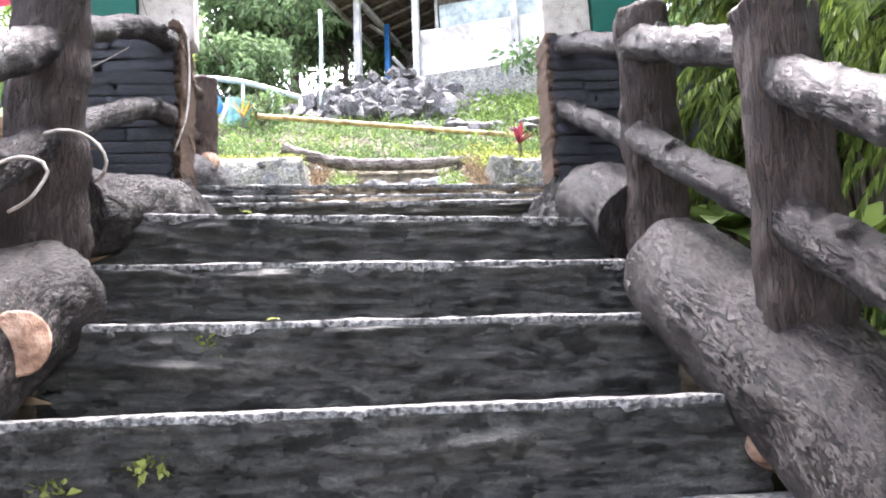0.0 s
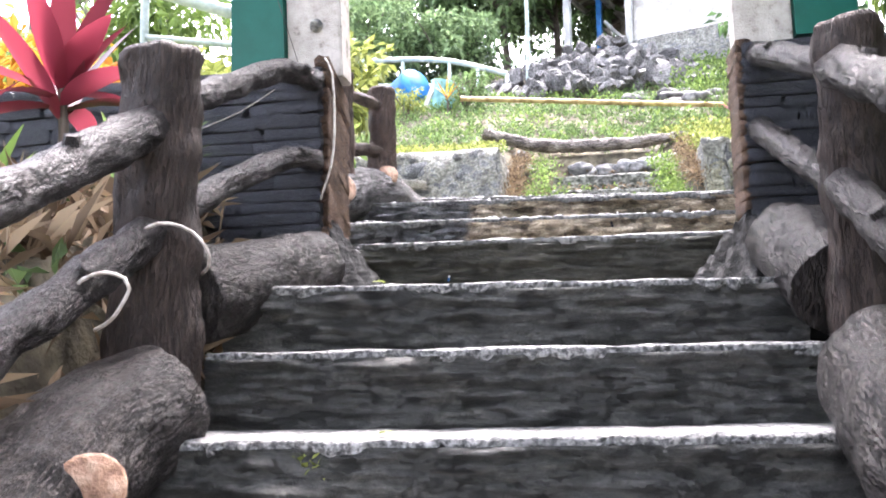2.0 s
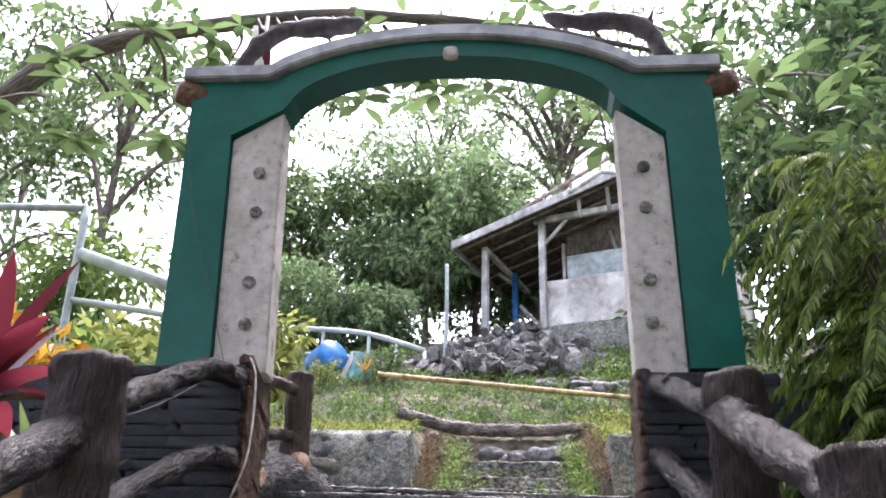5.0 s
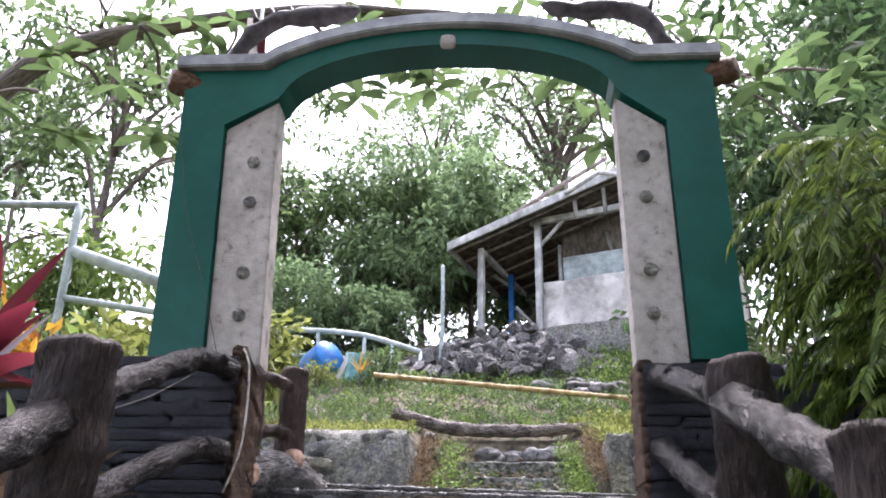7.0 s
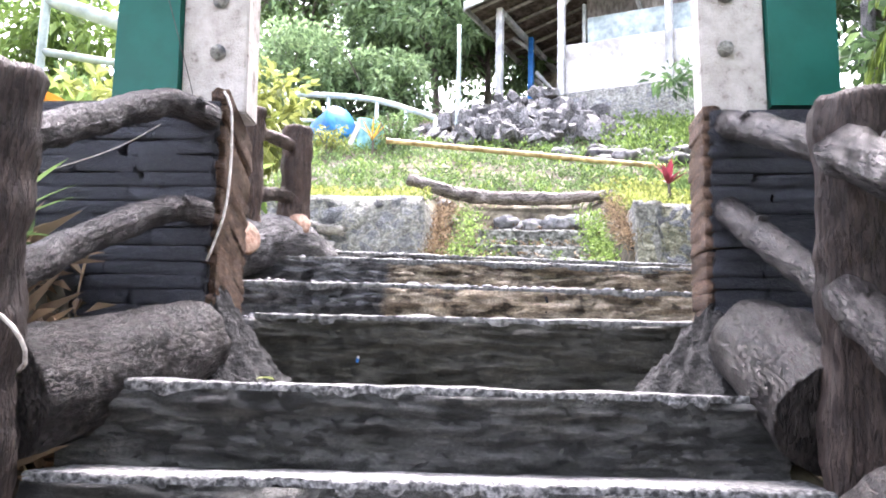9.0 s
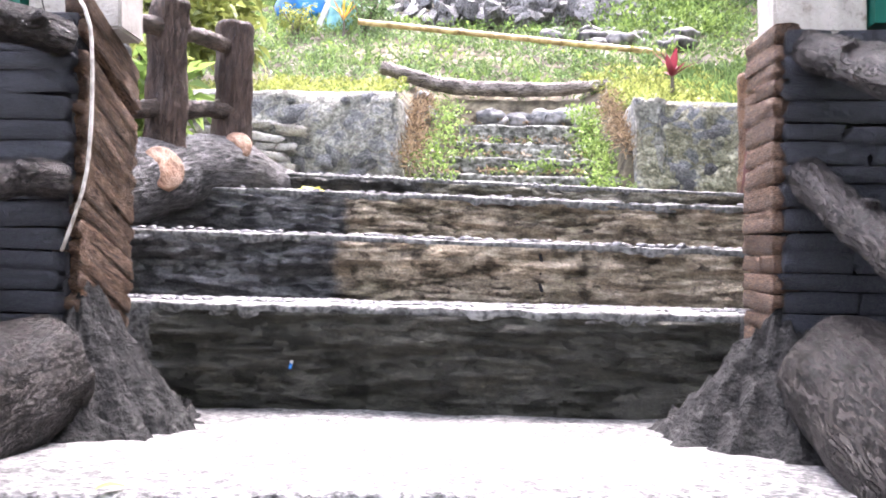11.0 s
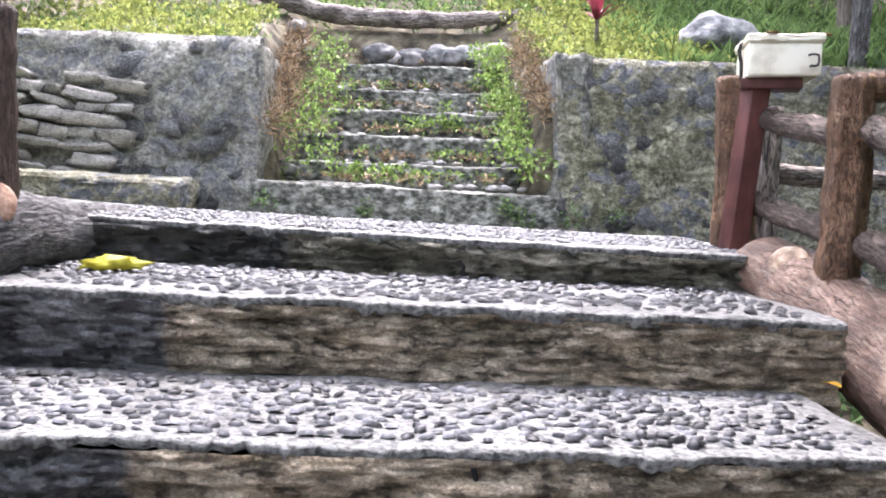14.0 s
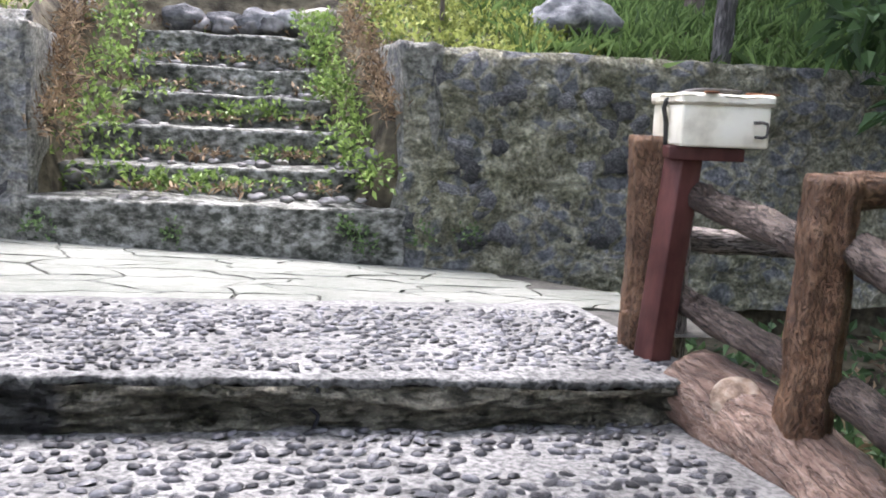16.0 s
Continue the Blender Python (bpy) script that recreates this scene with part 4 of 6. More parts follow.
def root(at, size, seed):
    b = bmesh.new()
    bmesh.ops.create_icosphere(b, subdivisions=4, radius=1)
    for v in b.verts:
        n = v.co.copy()
        v.co = Vector((n.x * size[0], n.y * size[1], n.z * size[2])) * (1 + 0.22 * fbm(n + Vector((seed, 0, 0)), 2.5) + 0.1 * fbm(n * 3, 3))
        v.co += Vector(at)
    t = thing("root_foot", at, "rough dark concrete root mound at the wall's foot", "mound", "root mounds")
    part("mound", b, STONEWALL_DARK, t)


STONEWALL_DARK = layered("dark_root_concrete", ((0.4, (0.006, 0.006, 0.006)), (0.5, (0.018, 0.0175, 0.017)), (0.62, (0.05, 0.049, 0.047))), 12.0, big=5.0, dist=0.03, rough=0.55, fine=60)
def root_fillet(cx, cy, base, rise, reach, seed):
    """A ridged cone of rough concrete where the wall stands on the stairs."""
    b = bmesh.new()
    rings = []
    for j in range(19):
        u = j / 18
        ring = []
        for i in range(64):
            a = i / 64 * 2 * math.pi
            way = Vector((math.cos(a), math.sin(a), 0))
            spread = reach * (1 + 0.28 * fbm(way + Vector((seed, 0, 0)), 2.2))
            q = Vector((cx, cy, 0)) + way * spread * (u * 0.96 + 0.04)
            z = base - 0.03 + rise * (1 - u) ** 1.25 + 0.03 * fbm((q.x, q.y, seed), 16.0) * (1 - 0.5 * u) + 0.034 * fbm((q.x, q.y, seed + 7), 45.0, 3)
            ring.append(b.verts.new((q.x, q.y, z)))
        rings.append(ring)
    for r0, r1 in zip(rings, rings[1:]):
        for i in range(64):
            b.faces.new((r0[i], r1[i], r1[(i + 1) % 64], r0[(i + 1) % 64]))
    b.faces.new(rings[0])
    t = thing("root_foot", (cx, cy, base), "rough dark concrete root fillet at the wall's foot", "mound", "root mounds")
    part("mound", b, FILLET, t)


FILLET = layered("rough_root_concrete", ((0.42, (0.006, 0.006, 0.006)), (0.54, (0.014, 0.0138, 0.0132)), (0.68, (0.05, 0.049, 0.047))), 40.0, big=6.0, dist=0.03, rough=0.75, fine=90)
root_fillet(-0.73, 3.54, 2.478, 0.33, 0.29, 1.0)
root_fillet(0.76, 3.60, 2.478, 0.33, 0.29, 2.0)
root((-1.22, 5.06, 2.86), (0.12, 0.14, 0.13), 3.0)
flank("wall_flank_left", -1, 2.6, 3.49, 3.35, 3.78)
flank("wall_flank_right", 1, 2.6, 3.585, 3.34, 3.80)

# rattan bands tied to the left rail
def band(pts, label, r=0.0042):
    t = thing("rattan_band", pts[0], label, "tie", "rattan ties")
    part("strand", tube(pts, r, 8, 0.02), ROPE, t)


band([(-0.90, 2.4, 2.5), (-0.863, 2.375, 2.535), (-0.843, 2.375, 2.562), (-0.794, 2.375, 2.581), (-0.735, 2.375, 2.572), (-0.69, 2.38, 2.54), (-0.676, 2.4, 2.503), (-0.69, 2.43, 2.483), (-0.73, 2.48, 2.47)], "pale rattan strip looped round the lower rail and post")
band([(-0.90, 2.15, 2.36), (-0.864, 2.12, 2.387), (-0.829, 2.12, 2.422), (-0.779, 2.12, 2.436), (-0.733, 2.12, 2.422), (-0.722, 2.12, 2.4), (-0.741, 2.12, 2.362), (-0.77, 2.13, 2.335), (-0.82, 2.16, 2.32)], "pale rattan strip looped round the lower rail")
cable = thing("hanging_cable", (-0.7, 3.4, 3.3), "pale thin cable hanging down the wall's corner", "cable")
part("wire", tube([(-0.72, 3.44, 3.36), (-0.69, 3.43, 3.3), (-0.68, 3.43, 3.15), (-0.685, 3.43, 3.0), (-0.71, 3.43, 2.9), (-0.735, 3.44, 2.84)], 0.004, 8, 0.03), ROPE, cable)

gate_wire = thing("thin_wire", (-1.2, 3.56, 4.72), "thin grey wire hanging down the gateway", "cable")
part("wire", tube([(-1.19, 3.56, 4.72), (-1.14, 3.55, 4.4), (-1.06, 3.55, 4.0), (-0.96, 3.555, 3.7), (-0.87, 3.56, 3.42), (-0.85, 3.56, 3.35)], 0.0016, 6, 0.06), IRON, gate_wire)

wall_wire = thing("loose_wire", (-0.914, 3.455, 3.261), "thin loose wire across the black wall", "cable")
part("wire", tube([(-0.914, 3.455, 3.261), (-1.057, 3.455, 3.181), (-1.272, 3.455, 3.109)], 0.0016, 6, 0.05), ROPE, wall_wire)

# ---- rails beyond the gate ----
BROWN = "warm brown bark-textured concrete post"
post((1.452, 5.47, 3.17), 3.80, 0.062, BARK_BROWN, BROWN, 31, lean=(0.02, 0))
rail([(1.47, 5.46, 3.77), (1.75, 5.42, 3.765), (2.2, 5.36, 3.75)], 0.042, BARK_BROWN, "brown bark-textured log rail reaching away from the steps", 49)
post((2.2, 5.36, 2.5), 3.78, 0.062, BARK_BROWN, BROWN, 50)
post((1.375, 6.1, 3.15), 3.86, 0.078, BARK_BROWN, "forked brown bark-textured post under the tin box", 32)
post((1.6, 6.35, 2.9), 3.78, 0.05, DEAD_WOOD, "grey weathered log post", 33)
post((1.62, 4.6, 2.8), 3.55, 0.085, BARK_BROWN, BROWN, 34)
red = thing("timber_prop", (1.31, 5.96, 3.23), "red-brown painted square timber prop", "post")
part("shaft", box((0.075, 0.075, 0.60), (1.355, 5.97, 3.54), 0.006, (0, 6, 12)), RED_WOOD, red)
part("shelf", box((0.2, 0.17, 0.035), (1.435, 5.98, 3.82), 0.004, (0, 0, -20)), RED_WOOD, red)
rail([(1.40, 6.05, 3.72), (1.46, 5.75, 3.66), (1.49, 5.5, 3.62)], 0.042, BARK_TAN, "light brown bark-textured log rail beside the steps", 35)
rail([(1.40, 6.05, 3.42), (1.46, 5.75, 3.36), (1.49, 5.5, 3.31)], 0.042, BARK_TAN, "light brown bark-textured log rail beside the steps", 36)
rail([(1.50, 5.40, 3.64), (1.55, 5.0, 3.5), (1.6, 4.65, 3.4)], 0.045, BARK_TAN, "light brown bark-textured log rail beside the steps", 37)
rail([(1.50, 5.40, 3.31), (1.55, 5.0, 3.18), (1.6, 4.65, 3.08)], 0.045, BARK_TAN, "light brown bark-textured log rail beside the steps", 38)
rail([(1.6, 6.4, 3.52), (2.1, 6.3, 3.5), (2.6, 6.2, 3.48)], 0.04, DEAD_WOOD, "dark weathered log rail", 39)
big_log([(1.38, 5.86, 3.20), (1.45, 5.6, 3.12), (1.5, 5.2, 2.98), (1.55, 4.6, 2.75), (1.5, 4.0, 2.55)], [0.11, 0.14, 0.15, 0.15, 0.15], BARK_PALE, "thick brown bark-textured log beside the stairs", 40, [((1.375, 5.62, 3.225), (-0.55, -0.7, 0.45), 0.065), ((1.435, 4.98, 3.0), (-0.8, -0.6, 0.15), 0.065)])
tin = thing("tin_box", (1.42, 6.05, 3.85), "dented cream tin box with a rusty lid on a post", "box")


def tin_box():
    turn = (0, 0, -14)
    c = Vector((1.465, 6.0, 3.838))
    part("case", box((0.235, 0.30, 0.11), (c.x, c.y, c.z + 0.057), 0.008, turn), TIN, tin)
    lid = part("lid", box((0.25, 0.315, 0.03), (c.x, c.y, c.z + 0.127), 0.008, turn, 5, 0.006), TIN, tin, "cream lid rusted at the rim")
    for k, (dx, dy, w, d) in enumerate(((0.08, -0.12, 0.1, 0.08), (0.02, 0.02, 0.07, 0.11), (-0.08, -0.135, 0.05, 0.04))):
        rng = np.random.default_rng(k)
        ring = [(c.x + dx + w * 0.5 * rng.uniform(0.6, 1) * math.cos(a), c.y + dy + d * 0.5 * rng.uniform(0.6, 1) * math.sin(a)) for a in np.linspace(0, 6.0, 14)]
        part("rust_patch", slab(ring, c.z + 0.1425, c.z + 0.1475), RUST, lid)
    m = pose(c.x, c.y, c.z, *turn)
    hp = [m @ Vector(p) for p in ((0.075, -0.152, 0.07), (0.075, -0.17, 0.07), (0.1, -0.172, 0.068), (0.1, -0.172, 0.035), (0.08, -0.17, 0.033), (0.08, -0.152, 0.033))]
    part("handle", tube(hp, 0.004, 8, 0.01), IRON, tin, "dark iron loop handle")
    st = [m @ Vector(p) for p in ((-0.121, -0.02, 0.0), (-0.124, -0.02, 0.06), (-0.128, -0.02, 0.12), (-0.05, -0.03, 0.15), (0.08, -0.02, 0.15))]
    part("strap", tube(st, 0.007, 8, 0.02), IRON, tin, "dark wire strap")


tin_box()
# left side
post((-1.15, 5.08, 3.28), 3.88, 0.078, BARK_MID, "brown bark-textured concrete post", 41)
post((-1.015, 5.5, 3.36), 3.92, 0.078, BARK_MID, "brown bark-textured concrete post", 42)
post((-1.45, 4.6, 3.0), 3.7, 0.07, BARK_MID, "brown bark-textured concrete post", 45)
rail([(-1.02, 5.48, 3.81), (-1.09, 5.25, 3.79), (-1.14, 5.08, 3.77)], 0.034, BARK_TAN, GREY_RAIL, 43)
rail([(-1.02, 5.48, 3.53), (-1.09, 5.25, 3.49), (-1.14, 5.08, 3.45)], 0.036, BARK_TAN, GREY_RAIL, 44)
rail([(-1.16, 5.04, 3.77), (-1.28, 4.85, 3.74), (-1.45, 4.62, 3.68)], 0.036, BARK_TAN, GREY_RAIL, 46)
rail([(-1.16, 5.04, 3.45), (-1.28, 4.85, 3.4), (-1.45, 4.62, 3.33)], 0.036, BARK_TAN, GREY_RAIL, 47)
stake = thing("thin_stake", (-1.315, 5.08, 3.2), "thin dark upright stick beside the log rail", "stick")
part("shaft", tube([(-1.30, 5.08, 3.2), (-1.315, 5.08, 3.6), (-1.34, 5.08, 4.0)], 0.016, 8, 0.05, 0.003, 5), BARK_MID, stake)
big_log([(-1.48, 4.1, 2.8), (-1.36, 4.5, 2.98), (-1.25, 4.85, 3.12), (-1.14, 5.2, 3.22), (-1.02, 5.5, 3.28), (-0.95, 5.85, 3.26), (-0.82, 6.3, 3.25), (-0.6, 6.75, 3.24)], [0.17, 0.17, 0.165, 0.15, 0.135, 0.105, 0.08, 0.04], BARK_SILVER, "thick grey bark-textured log beside the upper steps", 48, [((-1.082, 4.885, 3.2), (0.68, -0.66, 0.3), 0.085), ((-0.955, 5.4, 3.37), (0.4, -0.85, 0.35), 0.06)])

# ---- hillside: dead log, bamboo, rubble, drum, pipe rails, house ----
dl = thing("fallen_log", (0, 10.6, 4.8), "weathered grey log lying across the path", "log")
part("trunk", tube([(-1.05, 10.5, 4.975), (-0.7, 10.55, 4.875), (-0.3, 10.6, 4.80), (0.43, 10.6, 4.785), (0.8, 10.62, 4.80), (1.25, 10.7, 4.87)], [0.06, 0.075, 0.075, 0.07, 0.065, 0.05], 18, 0.04, 0.014, 60), DEAD_WOOD, dl)
bb = thing("bamboo_pole", (0, 11.5, 5.5), "dry yellow bamboo pole lying on the slope", "pole")
for k in range(9):
    a, e = Vector((-1.45, 11.5, 5.72)).lerp(Vector((1.9, 11.5, 5.40)), k / 9), Vector((-1.45, 11.5, 5.72)).lerp(Vector((1.9, 11.5, 5.40)), (k + 0.99) / 9)
    part("culm_segment", tube([a, a.lerp(e, 0.04), a.lerp(e, 0.96), e], [0.04, 0.033, 0.033, 0.04], 12, 0.2), BAMBOO, bb)


def rubble():
    rng = np.random.default_rng(9)
    t = thing("rubble_pile", (0.1, 14, 6.7), "heap of blue-grey broken stone below the house", "rubble")
    ms = []
    for k in range(6):
        b = bmesh.new()
        bmesh.ops.create_icosphere(b, subdivisions=2, radius=0.5)
        for v in b.verts:
            v.co = Vector((round(v.co.x * 2.4) / 2.4, round(v.co.y * 2.4) / 2.4, round(v.co.z * 2.4) / 2.4)) * 0.7 + v.co * 0.4 + Vector((fbm(v.co + Vector((k * 5, 0, 0)), 1.5), fbm(v.co + Vector((0, k * 5, 0)), 1.5), 0)) * 0.25
        me = bpy.data.meshes.new("rock")
        b.to_mesh(me)
        b.free()
        me.materials.append(ROCK)
        ms.append(me)
    for k in range(280):
        u, v = rng.normal() * 0.42, rng.uniform(-1, 0.3)
        u = max(-1, min(1, u))
        x, y = 0.38 + u * 1.75, 14.0 + v * 0.9
        z = level(MID, y) + max(0, 0.62 * (1 - abs(u) ** 1.3) * (0.5 + 0.5 * (v + 1))) * rng.uniform(0.3, 1)
        s = rng.uniform(0.12, 0.24)
        piece("rock", ms[int(rng.integers(6))], t, Matrix.Translation((x, y, z)) @ Euler(rng.uniform(0, 6, 3)).to_matrix().to_4x4() @ Matrix.Diagonal((s * 1.3, s, s * 0.7, 1)))


rubble()
drum = thing("plastic_drum", (-2.55, 13.4, 6.3), "tipped blue plastic drum among the weeds", "drum")
part("shell", tube([(-2.72, 13.55, 6.42), (-2.7, 13.53, 6.43), (-2.62, 13.45, 6.46), (-2.4, 13.25, 6.56), (-2.38, 13.23, 6.57)], [0.2, 0.24, 0.25, 0.25, 0.23], 28, 0.04), BLUE, drum)
sack = thing("teal_basin", (-1.93, 13.0, 6.05), "faded teal plastic basin leaning in the weeds", "basin")
part("shell", tube([(-1.98, 13.0, 6.02), (-1.94, 13.02, 6.25), (-1.9, 13.02, 6.45)], [0.15, 0.19, 0.22], 24, 0.05, 0.012), TEAL, sack)
slat = thing("white_slat", (-2.15, 12.9, 5.95), "white painted slat leaning in the weeds", "slat")
part("board", box((0.07, 0.03, 0.55), (-2.12, 12.88, 6.22), 0.004, (0, 22, 0)), HOUSE_WOOD, slat)
fence = thing("pipe_railing", (-2.2, 14, 6.6), "pale blue-green painted pipe railing on the slope", "railing")
RP = [Vector((-4.6, 14, 7.4)), Vector((-3.6, 14, 7.27)), Vector((-2.75, 14, 7.22)), Vector((-2.0, 14, 7.14)), Vector((-1.1, 14, 6.86))]
part("handrail", tube(RP, 0.045, 10, 0.3), PIPE, fence)
for p in RP[:-1] + [RP[3].lerp(RP[4], 0.5), RP[4]]:
    part("baluster", tube([p, p - Vector((0, 0, 0.75))], 0.03, 8, 0.3), PIPE, fence)
part("lower_bar", tube([p - Vector((0, 0, 0.42)) for p in RP], 0.03, 8, 0.3), PIPE, fence)
up = thing("bamboo_stake", (-0.75, 14, 6.6), "pale upright stake standing on the slope", "pole")
part("shaft", tube([(-0.77, 14, 6.6), (-0.76, 14, 7.5), (-0.77, 14, 8.35)], [0.04, 0.035, 0.03], 10, 0.1, 0.006), PIPE, up)


def garden_trellis():
    t = thing("garden_trellis", (-3.3, 7, 4.0), "white painted pipe frame in the garden", "frame")
    for a, e, r in (((-3.36, 7, 3.0), (-3.38, 7, 5.85), 0.035), ((-4.3, 7, 5.88), (-3.38, 7, 5.85), 0.035), ((-3.36, 7, 5.42), (-2.4, 7.1, 5.1), 0.055), ((-3.36, 7, 5.0), (-2.3, 7.1, 4.86), 0.03)):
        part("pipe", tube([a, e], r, 10, 0.2), PIPE, t)


garden_trellis()


def house():
    """An open-sided house turned a little to the path; u runs along its front, v into it."""
    t = thing("open_shed", (-0.81, 16.1, 7.9), "weathered white timber house with an open veranda and tiled roof", "house")
    turn = -20.9
    m = pose(-0.81, 16.1, 0, 0, 0, turn)
    w = lambda u, v, z: m @ Vector((u, v, z))

    def block(name, size, at, material, label="", parent=None, cuts=0, rough=0.0, tilt=0):
        return part(name, box(size, tuple(w(*at)), 0.012, (0, tilt, turn), cuts, rough), material, parent or t, label)

    for u, v, zb, zt in ((0.48, 0.45, 7.75, 9.72), (1.64, 0.45, 7.9, 10.14), (3.5, 0.45, 7.9, 10.6)):
        block("post", (0.12, 0.12, zt - zb), (u, v, (zt + zb) / 2), HOUSE_WOOD)
    block("post", (0.1, 0.1, 1.7), (0.66, 1.6, 8.75), BLUE, "faded blue post")
    block("low_wall", (3.4, 0.16, 0.98), (3.3, 0.6, 8.36), HOUSE_WALL, "stained white plaster wall", None, 6, 0.02)
    block("panel", (2.9, 0.06, 0.62), (3.4, 1.0, 9.2), PIPE, "pale board over the wall")
    block("panel_frame", (0.06, 0.08, 0.95), (1.9, 0.96, 9.3), HOUSE_WOOD)
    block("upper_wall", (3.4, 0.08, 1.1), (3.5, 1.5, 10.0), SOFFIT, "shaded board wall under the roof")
    block("plinth", (4.9, 3.4, 0.75), (2.6, 2.1, 7.55), STONEWALL, "", None, 6, 0.05)
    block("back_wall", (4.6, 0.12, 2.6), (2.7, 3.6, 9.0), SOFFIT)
    block("side_wall", (0.12, 3.0, 2.6), (4.9, 2.1, 9.2), HOUSE_WALL)
    # roof that climbs from the eave to the ridge
    A, B = Vector((0, 0, 9.67)), Vector((4.4, 0, 10.88))
    n = Vector((-(B - A).z, 0, (B - A).x)).normalized()
    deep = Vector((0, 4.2, 0))
    roof = part("roof", tube([w(*B), w(*(B + deep))], 0.08, 8, 0.6), ROOF, t, "ridge of the old tile roof")
    for k in range(16):
        b = bmesh.new()
        p, q = A.lerp(B, k / 16), A.lerp(B, (k + 1.08) / 16)
        vs = [p + n * 0.06, q + n * 0.025, q + n * 0.025 + deep, p + n * 0.06 + deep]
        f = [b.verts.new(w(*v)) for v in vs + [v - n * 0.045 for v in vs]]
        for i in ((0, 1, 2, 3), (7, 6, 5, 4), (0, 4, 5, 1), (1, 5, 6, 2), (2, 6, 7, 3), (3, 7, 4, 0)):
            b.faces.new([f[j] for j in i])
        bmesh.ops.recalc_face_normals(b, faces=b.faces)
        part("tile_course", b, ROOF, roof, smooth=False)
    for j in range(9):
        p, q = A + Vector((0.05, 0.15 + 0.5 * j, -0.06)), B + Vector((0, 0.15 + 0.5 * j, -0.06))
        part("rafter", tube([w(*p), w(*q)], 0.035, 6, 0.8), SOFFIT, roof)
    slope = math.degrees(math.atan2(B.z - A.z, B.x - A.x))
    mid = A.lerp(B, 0.5)
    block("fascia", (4.6, 0.05, 0.16), (mid.x, -0.03, mid.z - 0.01), HOUSE_WOOD, "pale bargeboard", roof, tilt=-slope)
    block("eave_board", (0.05, 4.2, 0.14), (-0.03, 2.1, 9.65), HOUSE_WOOD, "pale eave board", roof)
    # raised rail above the roof
    part("upper_beam", tube([w(1.2, 0.3, 10.28), w(3.1, 0.3, 11.1)], 0.05, 6, 0.5), SOFFIT, roof, "dark timber above the roof")
    for u in (1.75, 2.3):
        part("strut", tube([w(u, 0.3, 9.9 + 0.27 * u), w(u, 0.3, 9.76 + 0.431 * u)], 0.03, 6, 0.3), SOFFIT, roof)
    gable = ((2.35, 10.3), (3.0, 10.62), (3.6, 10.4))
    for (u0, z0), (u1, z1) in zip(gable, gable[1:]):
        part("gable_board", tube([w(u0, -0.05, z0), w(u1, -0.05, z1)], 0.05, 6, 0.4), HOUSE_WOOD, roof)
    for u, z in ((2.45, 10.3), (3.0, 10.55)):
        part("strut", tube([w(u, 0.3, 9.95), w(u, 0.2, z)], 0.04, 6, 0.3), HOUSE_WOOD, t)
    block("beam", (3.0, 0.1, 0.12), (3.0, 0.42, 10.08), HOUSE_WOOD)
    block("beam", (0.1, 3.4, 0.1), (0.48, 2.1, 9.68), HOUSE_WOOD)
    for a, e in (((1.7, 0.45, 9.6), (2.15, 0.45, 10.04)), ((0.7, 1.6, 9.3), (0.3, 1.6, 9.65)), ((2.9, 1.4, 9.4), (2.7, 1.4, 10.1)), ((0.75, 1.6, 8.9), (1.25, 2.0, 8.3))):
        part("brace", tube([w(*a), w(*e)], 0.04, 6, 0.4), HOUSE_WOOD, t)
    kerb = thing("timber_ledge", (-1.0, 15.2, 7.1), "weathered plank edging beside the rubble", "plank")
    part("board", tube([(-1.45, 15.0, 7.02), (-0.8, 15.2, 7.2), (-0.1, 15.5, 7.42)], 0.07, 8, 0.2, 0.01), DEAD_WOOD, kerb)


house()

# ---- trees and plants ----
def hill(x, y):
    return land(x, y)


